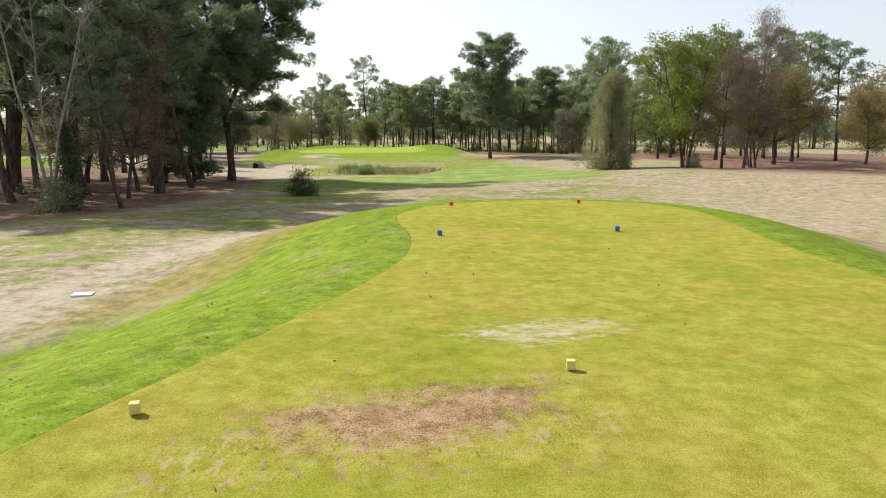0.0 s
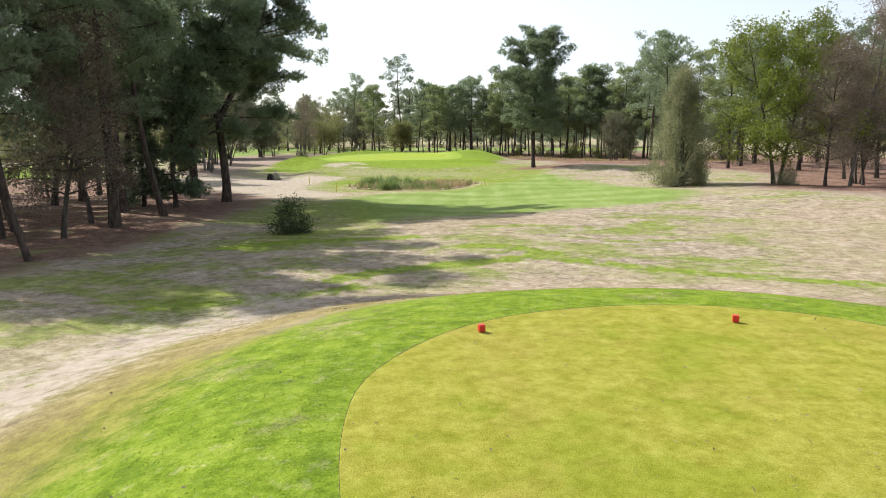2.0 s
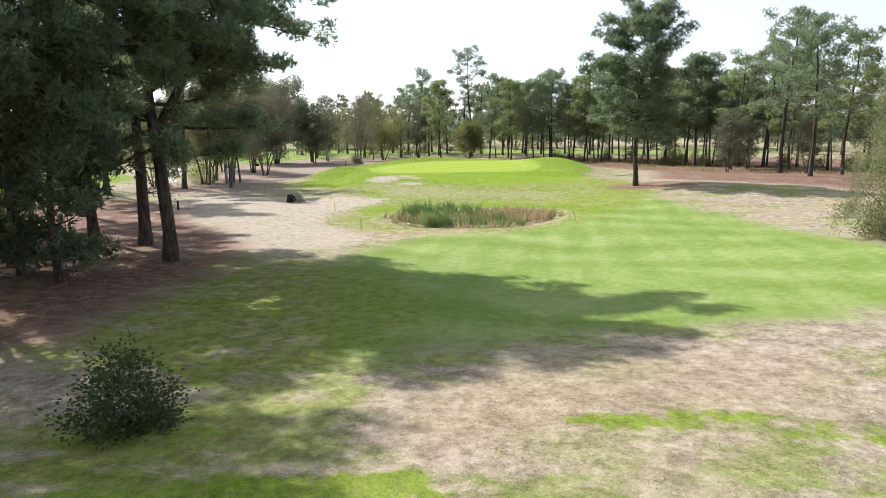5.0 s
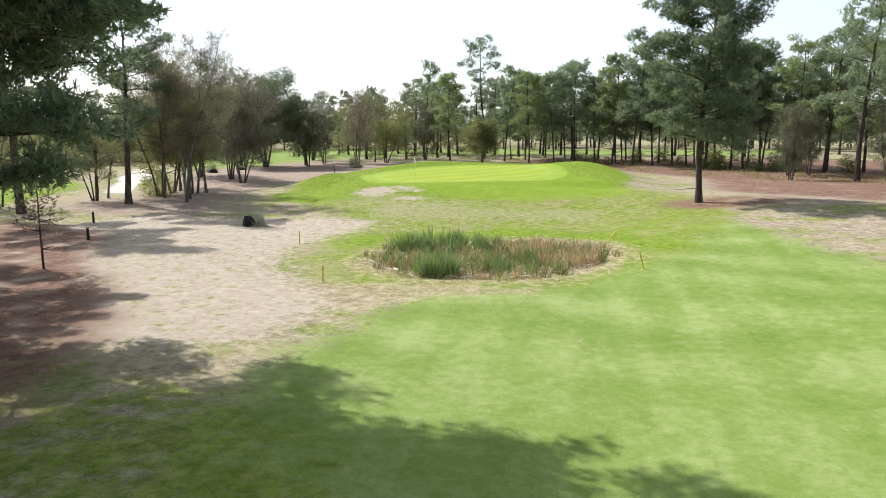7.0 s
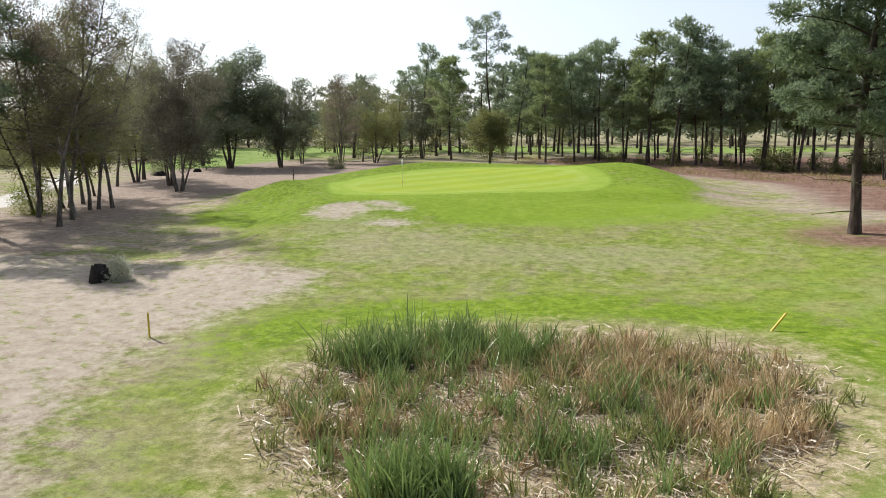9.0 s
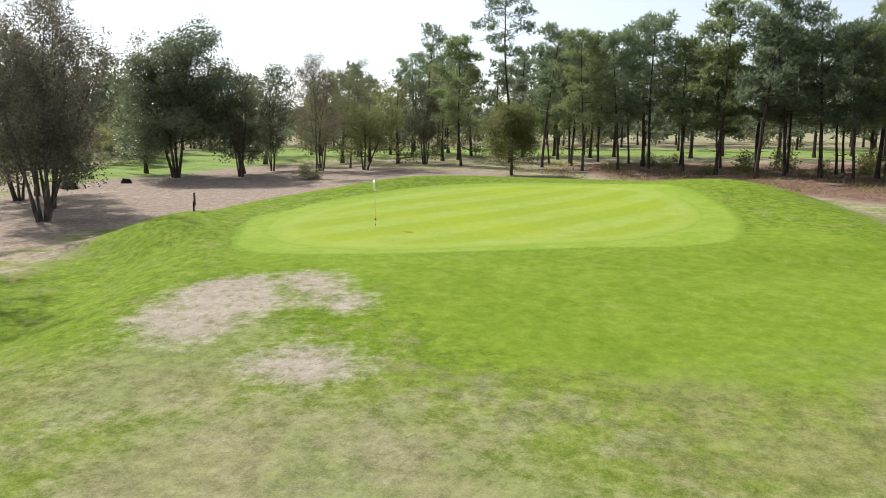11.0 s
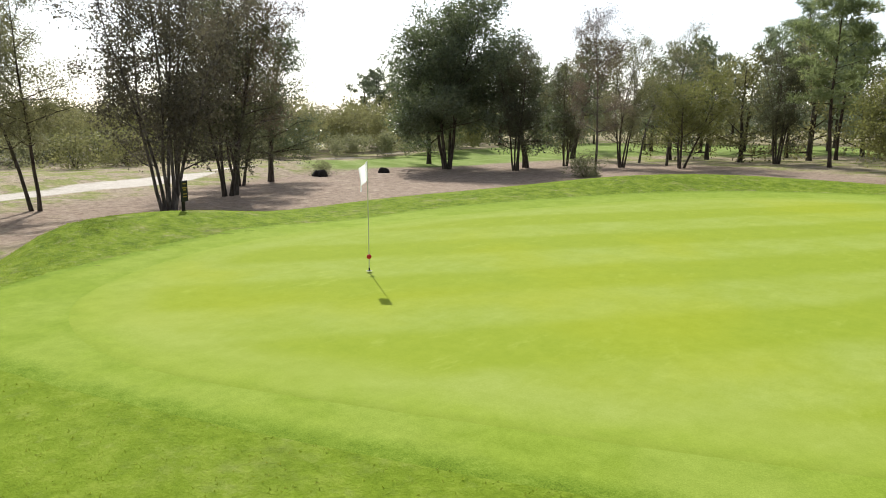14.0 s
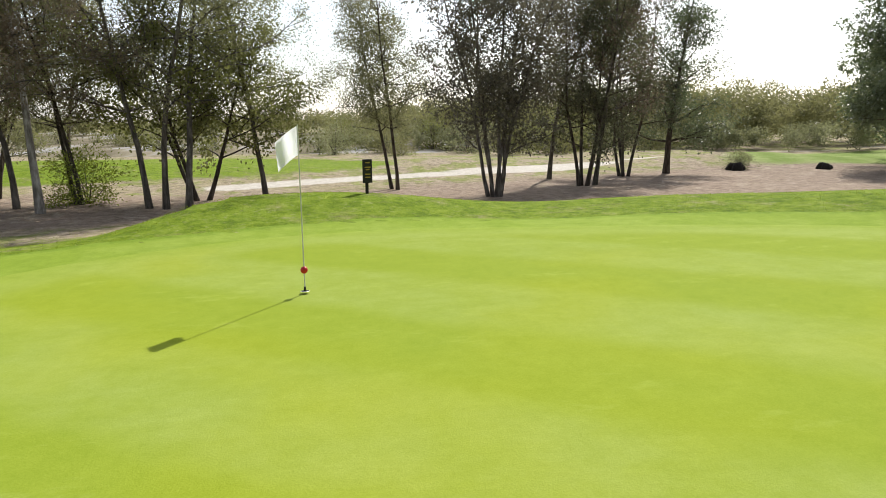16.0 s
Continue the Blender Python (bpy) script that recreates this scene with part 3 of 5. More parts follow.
gm.polygons.add(len(ii))
gm.polygons.foreach_set("loop_start", np.arange(0, len(ii) * 4, 4, dtype=np.int32))
gm.polygons.foreach_set("use_smooth", np.ones(len(ii), bool))
gm.update()
gm.materials.append(M_GROUND)
X, Y = GX.ravel(), GY.ravel()
d_tee, d_green = outside(TEE, X, Y), outside(GREEN, X, Y)
reach = 4.3 + 2.7 * smooth(19, 12, Y) + 0.8 * smooth(2, 6, X)
lush = np.maximum(reach + 0.5 * np.sin(Y * 0.7) - d_tee, 8.5 + 3 * smooth(118, 112, Y) - d_green)
lush = np.maximum(lush, np.clip(-outside(FAR_GREEN, X, Y), -4, 1.5))
lush = np.maximum(lush, 1.6 - np.abs(outside(POND, X, Y) - 2.2) - 3 * smooth(88, 84, Y))
attribute(gm, "lush", np.clip(lush, -4, 4))
attribute(gm, "fairway", np.clip(np.maximum(-outside(FAIRWAY, X, Y), -outside(FAR_FAIR, X, Y)), -4, 4))
attribute(gm, "turf", np.clip(-outside(APRON, X, Y), -4, 4))
sand = np.maximum(-outside(DIRT, X, Y), 1.25 - along(TRACK, X, Y))
for s in SANDS:
    sand = np.maximum(sand, -outside(s, X, Y) * 1.6 - (0.6 if s is SANDS[2] else 0.0))
attribute(gm, "sand", np.clip(sand, -4, 4))
attribute(gm, "soil", np.clip(np.maximum(-outside(BROWN_L, X, Y), -outside(WOOD_R, X, Y)), -4, 4))
attribute(gm, "litter", np.clip(np.maximum(np.maximum(-outside(WOOD_L, X, Y), -outside(WOOD_R, X, Y) - 1.5), 3.0 - np.hypot((X - 9.5) * 0.7, Y - 104.6)), -4, 4))
attribute(gm, "dull", np.clip(1.5 - np.abs(d_tee - reach - 0.9 + 0.6 * np.sin(Y * 0.4)) - 1.5 * smooth(17, 12, Y) - 3 * smooth(-1, 3, X) * smooth(24, 20, Y), -4, 4))
attribute(gm, "pond", np.clip(0.2 - outside(POND, X, Y), -4, 4))
green_and_shade = np.full(X.shape, -9.0)
for s in GREEN_AND_SHADE:
    green_and_shade = np.maximum(green_and_shade, -outside(s, X, Y) + 0.2)
attribute(gm, "green_and_shade", np.clip(green_and_shade, -3, 0.9))
streak = np.full(X.shape, -9.0)
for line, half in STREAKS:
    streak = np.maximum(streak, (half - along(line, X, Y)) * 1.8)
attribute(gm, "streak", np.clip(streak, -3, 1.5))
grey = np.full(X.shape, -9.0)
for s in GREY:
    grey = np.maximum(grey, -outside(s, X, Y))
arid = np.full(X.shape, -9.0)
for s in ARID:
    arid = np.maximum(arid, -outside(s, X, Y))
attribute(gm, "approach", np.clip(-outside(APPROACH, X, Y), -4, 4))
attribute(gm, "arid", np.clip(arid, -4, 4))
attribute(gm, "tanned", np.clip(-outside(TANNED, X, Y) * 1.3 + 0.4, -4, 4))
attribute(gm, "faded", np.clip(grey, -4, 4))
attribute(gm, "path", np.clip(1.3 + 1.6 * np.exp(-((X + 63) ** 2 + (Y - 140) ** 2) / 30) - along(CART, X, Y), -4, 4))
attribute(gm, "marsh", np.clip(-outside(MARSH, X, Y) * 0.5, -4, 4))
tagged(new("ground", gm), "dry tan and green golf rough with bare soil", "ground", kind="structure")


def turf_sheet(name, poly, mat, lift, label, rings=26, extra=(), rim=None):
    """A mown surface that follows the land, with a small cut edge round it."""
    p = rounded(poly, 1)
    c = p.mean(0)
    n = len(p)
    vs, fs = [], []
    for r in range(rings + 1):
        q = c + (p - c) * (r / rings) ** 0.8 if r else np.repeat(c[None], n, 0)
        vs.append(np.column_stack((q, height(q[:, 0], q[:, 1]) + lift)))
    q = c + (p - c) * 1.014
    vs.append(np.column_stack((q, height(q[:, 0], q[:, 1]) - 0.02)))
    for r in range(rings + 1):
        for i in range(n):
            j = (i + 1) % n
            fs.append((r * n + i, (r + 1) * n + i, (r + 1) * n + j, r * n + j))
    vs = np.concatenate(vs)
    me = mesh_from(name, vs.tolist(), fs, mat)
    me.materials.append(rim or mat)
    me.polygons.foreach_set("material_index", [0] * (rings * n) + [1] * n)
    bm = bmesh.new()
    bm.from_mesh(me)
    bmesh.ops.remove_doubles(bm, verts=bm.verts[:n], dist=0.0005)
    bmesh.ops.recalc_face_normals(bm, faces=bm.faces)
    if sum(f.normal.z for f in bm.faces) < 0:
        bmesh.ops.reverse_faces(bm, faces=bm.faces)
    bm.to_mesh(me)
    bm.free()
    co = np.empty(len(me.vertices) * 3, np.float32)
    me.vertices.foreach_get("co", co)
    co = co.reshape(-1, 3)
    for key, fn in extra:
        attribute(me, key, fn(co[:, 0], co[:, 1]))
    return tagged(new(name, me), label, "turf", kind="structure")


BARE = rounded([(-2.1, 4.9), (-1.4, 5.55), (-0.7, 5.9), (0.1, 6.35), (1.0, 6.5), (1.25, 5.7), (0.4, 4.9), (-0.6, 4.8)])
WORN = rounded([(0.1, 7.7), (0.3, 8.05), (1.16, 8.55), (2.13, 8.5), (2.5, 8.1), (1.5, 7.6), (1.1, 7.4)])
SCAR = rounded([(-2.3, 3.9), (-2.2, 5.1), (-1.5, 5.7), (-0.8, 6.2), (0.1, 6.5), (1.1, 6.4), (1.5, 5.7), (1.4, 4.7), (0.4, 4.5), (-0.6, 4.4), (-1.3, 3.9)])
turf_sheet("tee_box", TEE, M_TEE, 0.008, "worn yellow-green closely mown tee with bare patch", 70,
           (("bare", lambda x, y: np.clip(-outside(BARE, x, y) * 2.0 + 0.1, -3, 1.2)), ("scar", lambda x, y: np.clip(-outside(SCAR, x, y) * 1.6, -3, 1)), ("worn", lambda x, y: np.clip(-outside(WORN, x, y) * 3 + 0.3, -3, 1))), M_EARTH)
COLLAR = rounded([(-25.2, 123.2), (-23.6, 119.2), (-22.4, 116.6), (-20.6, 115.9), (-17.6, 116.3), (-13.8, 117.4), (-9.6, 119), (-6.2, 119.6), (-3.6, 121.4), (-2.6, 125.4), (-2.0, 130.5), (-3.4, 137), (-7, 142.4), (-12.5, 144.4), (-19.6, 141), (-24.2, 132), (-25.6, 126)])
turf_sheet("green_collar", COLLAR, M_COLLAR, 0.006, "bright green mown collar round the putting green", 26,
           (("edge", lambda x, y: np.clip(outside(COLLAR, x, y), -3, 3)),))
turf_sheet("putting_green", GREEN, M_GREEN, 0.012, "striped light green closely mown putting green", 36,
           (("ring", lambda x, y: np.clip(outside(GREEN, x, y) + 1.1, -3, 3)),))


# ---- trees ----
class Wood:
    """Gathers tubes of wood."""

    def __init__(self):
        self.v, self.f, self.n = [], [], 0

    def tube(self, pts, radii, sides=6):
        pts = np.asarray(pts, float)
        t = np.gradient(pts, axis=0)
        t /= np.linalg.norm(t, axis=1)[:, None] + 1e-9
        ref = np.where(np.abs(t[:, 2:3]) > 0.9, np.array([[1.0, 0, 0]]), np.array([[0, 0, 1.0]]))
        a = np.cross(t, ref)
        a /= np.linalg.norm(a, axis=1)[:, None] + 1e-9
        b = np.cross(t, a)
        for i, p in enumerate(pts):
            for s in range(sides):
                w = 2 * math.pi * s / sides
                self.v.append(p + radii[i] * (a[i] * math.cos(w) + b[i] * math.sin(w)))
        for i in range(len(pts) - 1):
            for s in range(sides):
                q = self.n + i * sides
                self.f.append((q + s, q + (s + 1) % sides, q + sides + (s + 1) % sides, q + sides + s))
        self.f.append(tuple(self.n + (len(pts) - 1) * sides + s for s in range(sides)))
        self.n += len(pts) * sides

    def mesh(self, name, mat):
        return mesh_from(name, [tuple(p) for p in self.v], self.f, mat)


def leaf_mesh(name, pos, axis, side, length, width, mat, kite=True):
    """Many small leaves: kites (two triangles each) or slim needles (one triangle each)."""
    pos, axis, side = (np.asarray(q, float) for q in (pos, axis, side))
    length, width = np.asarray(length)[:, None], np.asarray(width)[:, None]
    n = len(pos)
    tip = pos + axis * length
    if kite:
        mid = pos + axis * length * 0.45
        v = np.stack((pos, mid + side * width * 0.5, tip, mid - side * width * 0.5), 1).reshape(-1, 3)
        c = 4
    else:
        v = np.stack((pos - side * width * 0.5, pos + side * width * 0.5, tip), 1).reshape(-1, 3)
        c = 3
    me = bpy.data.meshes.new(name)
    me.vertices.add(n * c)
    me.vertices.foreach_set("co", v.astype(np.float32).ravel())
    me.loops.add(n * c)
    me.loops.foreach_set("vertex_index", np.arange(n * c, dtype=np.int32))
    me.polygons.add(n)
    me.polygons.foreach_set("loop_start", np.arange(0, n * c, c, dtype=np.int32))
    me.update()
    me.materials.append(mat)
    return me


def unit(v):
    return v / (np.linalg.norm(v, axis=-1, keepdims=True) + 1e-9)


def thing(name, label, category, group="", **parts):
    e = new(name)
    tagged(e, label, category, group)
    for k, me in parts.items():
        new(k, me).parent = e
    return e


def bend(rng, base, direction, length, n, wander, lift=0.0):
    """A wandering line from base."""
    p, d, out = np.array(base, float), unit(np.array(direction, float)), [np.array(base, float)]
    for _ in range(n):
        d = unit(d + rng.normal(0, wander, 3) + np.array([0, 0, lift]))
        p = p + d * length / n
        out.append(p)
    return np.array(out)


def needles(rng, centres, sizes, per, length, width):
    """Tufts of needles that fill clumps, pointing out and up."""
    pos, ax = [], []
    for c, s in zip(centres, sizes):
        k = max(3, int(per * s * s))
        q = unit(rng.normal(0, 1, (k, 3))) * (rng.random((k, 1)) ** 0.45) * s * np.array([1, 1, 0.62])
        pos.append(c + q)
        ax.append(unit(q * 0.6 / s + rng.normal(0, 0.55, (k, 3)) + np.array([0, 0, 0.35])))
    pos, ax = np.concatenate(pos), np.concatenate(ax)
    reps = 5
    pos, ax = np.repeat(pos, reps, 0), np.repeat(ax, reps, 0)
    ax = unit(ax + rng.normal(0, 0.55, ax.shape))
    side = unit(np.cross(ax, rng.normal(0, 1, ax.shape)))
    n = len(pos)
    return pos, ax, side, length * rng.uniform(0.7, 1.3, n), width * rng.uniform(0.7, 1.3, n)


def pine(seed, h, crown_from, radius, mat, label, lean=(0, 0), limbs=24, per=40, needle=(0.42, 0.075), thick=0.0175, top=0.55, fork=0.0, dead=8, name="pine_tree", twigs=True, tuft=1.0):
    rng = np.random.default_rng(seed)
    w = Wood()
    stem = bend(rng, (0, 0, -0.3), (lean[0], lean[1], 1), h * 0.97, 12, 0.035, 0.03)
    r0 = h * thick
    rad = np.linspace(1, 0.16, 13) ** 0.9 * r0
    rad[0] *= 1.35
    w.tube(stem, rad, 9)
    stems = [(stem, rad, 1.0)]
    if fork:
        i = 4
        s2 = bend(rng, stem[i], (fork, 0.12, 0.9), h * 0.6, 9, 0.05, 0.06)
        r2 = np.linspace(0.72, 0.14, 10) * r0
        w.tube(s2, r2, 7)
        stems.append((s2, r2, 0.8))
    centres, sizes = [], []
    for st, rd, sc in stems:
        n = int(limbs * sc)
        for i in range(n):
            u = (i + rng.random()) / n
            zf = crown_from + (0.985 - crown_from) * u
            k = zf * (len(st) - 1)
            b = st[int(k)] + (st[min(int(k) + 1, len(st) - 1)] - st[int(k)]) * (k - int(k))
            prof = 0.62 + 0.38 * math.sin(0.5 * math.pi * u / top) if u < top else 0.22 + 0.78 * math.sqrt(1 - min(1, (u - top) / (1 - top)) ** 2)
            L = radius * prof * rng.uniform(0.6, 1.12) * sc
            az = i * 2.4 + rng.normal(0, 0.4)
            el = -0.14 + 0.85 * u + rng.normal(0, 0.12)
            path = bend(rng, b, (math.cos(az) * math.cos(el), math.sin(az) * math.cos(el), math.sin(el)), L, 6, 0.12, 0.01 + 0.05 * u)
            rr = max(0.02, rd[int(k)] * 0.36)
            w.tube(path if twigs else path[::3], np.linspace(rr, 0.012, 7 if twigs else 3), 5 if twigs else 3)
            m = max(3, int(L * 1.9))
            for j in range(m):
                s = 0.35 + 0.65 * (j + 0.7) / m
                q = path[min(6, int(s * 6))]
                dv = unit(path[-1] - path[0]) * 0.55 + rng.normal(0, 0.75, 3) * np.array([1, 1, 0.35]) + np.array([0, 0, 0.25])
                tw = bend(rng, q, dv, rng.uniform(0.5, 1.1) * (0.45 + 0.13 * L), 3, 0.15, 0.08)
                if twigs:
                    w.tube(tw[::3], (0.022, 0.008), 3)
                centres.append(tw[-1])
                sizes.append(rng.uniform(0.45, 0.9))
            centres.append(path[-1])
            sizes.append(rng.uniform(0.5, 0.9))
    for i in range(dead):
        k = rng.uniform(crown_from * 0.5, crown_from + 0.1) * 12
        az = rng.uniform(0, 6.28)
        w.tube(bend(rng, stem[int(k)], (math.cos(az), math.sin(az), 0.1), rng.uniform(0.3, 0.3 + radius * 0.5), 4, 0.15), np.linspace(0.035, 0.008, 5), 4)
    crown = leaf_mesh("crown", *needles(rng, centres, np.array(sizes) * tuft, per, *needle), mat, False)
    return thing(name, label, "pine tree", trunk=w.mesh("trunk", M_BARK), crown=crown)


def broadleaf(seed, h, radius, mat, bark, label, stems=1, clear=0.25, limbs=9, per=60, leaf=(0.2, 0.13), thick=0.02, spread=0.25, sparse=0.75, droop=0.0, category="tree", name="broadleaf_tree", top_heavy=0.55, lean=(0, 0), twigs=True, clump=1.0, fine=False, puff=False):
    rng = np.random.default_rng(seed)
    w = Wood()
    centres, sizes = [], []
    for s in range(stems):
        az0 = 2 * math.pi * s / max(1, stems) + rng.normal(0, 0.4)
        out = spread * (0.35 if stems == 1 else 1)
        hh = h * rng.uniform(0.82, 1.0) if s else h
        base = (0.22 * math.cos(az0) * (stems > 1), 0.22 * math.sin(az0) * (stems > 1), -0.25)
        st = bend(rng, base, (math.cos(az0) * out + lean[0], math.sin(az0) * out + lean[1], 1), hh, 10, 0.06, 0.03)
        r0 = h * thick / math.sqrt(stems) * 1.15
        rd = np.linspace(1, 0.1, 11) * r0
        rd[0] *= 1.3
        w.tube(st, rd, 8)
        n = max(5, int(limbs * (0.6 if stems > 2 else 1)))
        for i in range(n):
            u = (i + rng.random()) / n
            zf = clear + (0.97 - clear) * u
            k = zf * 10
            b = st[int(k)]
            prof = math.sin(math.pi * (0.18 + 0.72 * (u ** top_heavy) * 0.98)) ** 0.7
            L = radius * prof * rng.uniform(0.65, 1.1) / (1 if stems < 3 else 1.25)
            az = i * 2.4 + rng.normal(0, 0.5) + az0
            el = 0.35 + 0.5 * u + rng.normal(0, 0.15)
            path = bend(rng, b, (math.cos(az) * math.cos(el), math.sin(az) * math.cos(el), math.sin(el)), L, 6, 0.13, 0.02 - droop)
            w.tube(path if twigs else path[::3], np.linspace(max(0.02, rd[int(k)] * 0.5), 0.012, 7 if twigs else 3), 5 if twigs else 3)
            m = max(3, int(L * 2.0))
            for j in range(m):
                q = path[min(6, int((0.25 + 0.75 * (j + 0.8) / m) * 6))]
                tw = bend(rng, q, unit(path[-1] - path[0]) * 0.5 + rng.normal(0, 0.7, 3) + np.array([0, 0, 0.2 - droop]), rng.uniform(0.5, 1.2) * (0.4 + 0.16 * L), 3, 0.15, -droop)
                if twigs:
                    w.tube(tw[::3], (0.02, 0.006), 3)
                centres += [tw[-1], tw[2]]
                sizes += [rng.uniform(0.45, 0.95), rng.uniform(0.3, 0.6)]
        centres.append(st[-1])
        sizes.append(0.6)
    pos, ax = [], []
    for c, s in zip(centres, sizes):
        if rng.random() > sparse:
            continue
        s = s * clump
        k = max(3, int(per * s * s))
        q = unit(rng.normal(0, 1, (k, 3))) * (rng.random((k, 1)) ** 0.4) * s * np.array([1, 1, 0.75]) if puff else rng.normal(0, 0.42, (k, 3)) * s
        pos.append(c + q)
        ax.append(unit(q + rng.normal(0, 0.5, (k, 3)) - np.array([0, 0, 0.25 + droop])))
    pos, ax = np.concatenate(pos), np.concatenate(ax)
    n = len(pos)
    crown = leaf_mesh("crown", pos, ax, unit(np.cross(ax, rng.normal(0, 1, (n, 3)))), leaf[0] * rng.uniform(0.6, 1.3, n), leaf[1] * rng.uniform(0.6, 1.3, n), mat, not fine)
    return thing(name, label, category, trunk=w.mesh("trunk", bark), crown=crown)


def shrub(seed, h, radius, mat, label, per=1800, leaf=(0.11, 0.06), name="shrub", tall=False, bark=None):
    """A bush that is leafy to the ground; tall ones draw up to a blunt point."""
    rng = np.random.default_rng(seed)
    w = Wood()

    def girth(u):
        return radius * (np.interp(u, (0, 0.08, 0.22, 0.5, 0.8, 1), (0.55, 0.92, 1.0, 0.78, 0.48, 0.14)) if tall else np.minimum(1, 0.75 + u) * (1 - u ** 3) ** 0.6)

    n = 420 if tall else 70
    u = rng.random(n) ** (0.85 if tall else 0.9) * 0.93 + 0.02
    u[:n // 6] = rng.uniform(0.01, 0.16, n // 6)
    az = rng.uniform(0, 2 * math.pi, n)
    r = girth(u) * np.sqrt(rng.uniform(0.12, 1.0, n)) * rng.uniform(0.78, 1.06, n)
    r = r * (1 + 0.16 * np.sin(3 * az + 7 * u + seed) + 0.12 * np.sin(5 * az - 11 * u)) * (1 if tall else rng.uniform(0.55, 1.3, n))
    c = np.column_stack((r * np.cos(az), r * np.sin(az), u * h * (rng.uniform(0.94, 1.05, n) if tall else rng.uniform(0.65, 1.25, n))))
    for k in range(0, n, 7 if tall else 5):
        st = np.array([(0.02 * c[k, 0], 0.02 * c[k, 1], -0.15), c[k] * np.array([0.45, 0.45, 0.6]), c[k]])
        w.tube(st, (0.006 * h + 0.014, 0.004 * h + 0.008, 0.006), 5)
    pick = rng.integers(0, n, per)
    s = rng.uniform(0.08, 0.2, n)[pick] * radius * (0.75 if tall else 1.4)
    q = rng.normal(0, 0.8, (per, 3)) * s[:, None] * np.array([1, 1, 1.5 if tall else 0.9])
    pos = c[pick] + q
    pos[:, 2] = np.abs(pos[:, 2]) + 0.02
    ax = unit(q / s[:, None] * 0.5 + c[pick] * np.array([1, 1, 0]) / radius * 0.7 + rng.normal(0, 0.35, (per, 3)) + np.array([0, 0, 0.55 if tall else 0.2]))
    crown = leaf_mesh("foliage", pos, ax, unit(np.cross(ax, rng.normal(0, 1, (per, 3)))), leaf[0] * rng.uniform(0.6, 1.4, per), leaf[1] * rng.uniform(0.6, 1.4, per), mat)
    return thing(name, label, "shrub", stem=w.mesh("stem", bark or M_BARK_D), foliage=crown)


def bare_tree(seed, h, label):
    rng = np.random.default_rng(seed)
    w = Wood()
    for s, (dx, dy) in enumerate(((-0.16, 0.05), (0.2, -0.05), (0.36, 0.1), (0.02, -0.1))):
        st = bend(rng, (0, 0, -0.2 + 0.6 * s), (dx, dy, 1), h * (1 - 0.1 * s), 10, 0.05, 0.02)
        w.tube(st, np.linspace(0.095 - 0.012 * s, 0.012, 11), 7)
        for i in range(16):
            k = int(rng.uniform(2.5, 9.9))
            az = rng.uniform(0, 6.28)
            br = bend(rng, st[k], (math.cos(az), math.sin(az), 0.9), rng.uniform(0.8, 2.6), 5, 0.12, 0.04)
            w.tube(br, np.linspace(0.026, 0.007, 6), 4)
            for _ in range(6):
                tw = bend(rng, br[int(rng.integers(2, 6))], rng.normal(0, 1, 3) + np.array([0, 0, 0.8]), rng.uniform(0.4, 1.2), 3, 0.15)
                w.tube(tw, np.linspace(0.014, 0.004, 4), 3)
    return thing("dead_tree", label, "tree", trunk=w.mesh("trunk", M_BARK_G))


def place(ob, x, y, turn=0.0, size=1.0, first=False, label="", group="", tall=1.0):
    m = pose(x, y, H(x, y) - 0.02, 0, 0, turn)
    if not first:
        ob = copy_thing(ob, m)
    ob.matrix_basis = m @ Matrix.Diagonal((size, size, size * tall, 1))
    return tagged(ob, label, "", group)


used = set()


def stand(kind, x, y, turn=0.0, size=1.0, label="", group="", tall=1.0):
    first = kind.name not in used
    used.add(kind.name)
    return place(kind, x, y, turn, size, first, label, group, tall)


PINE_L = "tall dark green maritime pine with bare trunk"
pine_a = pine(11, 18.0, 0.36, 5.6, M_NEEDLE, PINE_L, limbs=28, per=88, needle=(0.36, 0.06))
pine_b = pine(12, 17.0, 0.45, 5.0, M_NEEDLE, PINE_L, limbs=24, per=62, needle=(0.36, 0.06))
pine_t = pine(26, 16.0, 0.5, 3.8, M_NEEDLE, "slender leaning pine with dark bare trunk", lean=(-0.2, 0.03), limbs=18, per=45, needle=(0.36, 0.06), thick=0.0125)
pine_c = pine(13, 18.5, 0.3, 4.4, M_NEEDLE_B, "slender grey-green maritime pine in the wood", limbs=28, per=55, needle=(0.36, 0.06))
pine_fork = pine(14, 20.5, 0.28, 8.2, M_NEEDLE, "forked dark pine with one long low branch", limbs=46, per=125, needle=(0.33, 0.06), fork=0.5, dead=2)
MID = dict(needle=(0.4, 0.078), dead=4, twigs=False)
pine_m = pine(24, 17.5, 0.40, 4.6, M_NEEDLE, PINE_L, limbs=28, thick=0.014, per=36, **MID)
pine_n = pine(25, 17.0, 0.36, 4.3, M_NEEDLE_B, "maritime pine with pale green crown in the wood", limbs=27, thick=0.0135, per=38, **MID)
pine_y = pine(15, 13.5, 0.34, 3.2, M_NEEDLE_B, "young slender pale green pine", limbs=24, thick=0.0105, per=42, top=0.4, **MID)
pine_z = pine(16, 14.0, 0.38, 3.1, M_NEEDLE, "young slender dark green pine", limbs=24, thick=0.0105, per=42, top=0.4, **MID)
pine_hi = pine(17, 23.0, 0.66, 4.6, M_NEEDLE, "very tall pine with flat open crown", limbs=20, thick=0.0105, per=34, **MID)
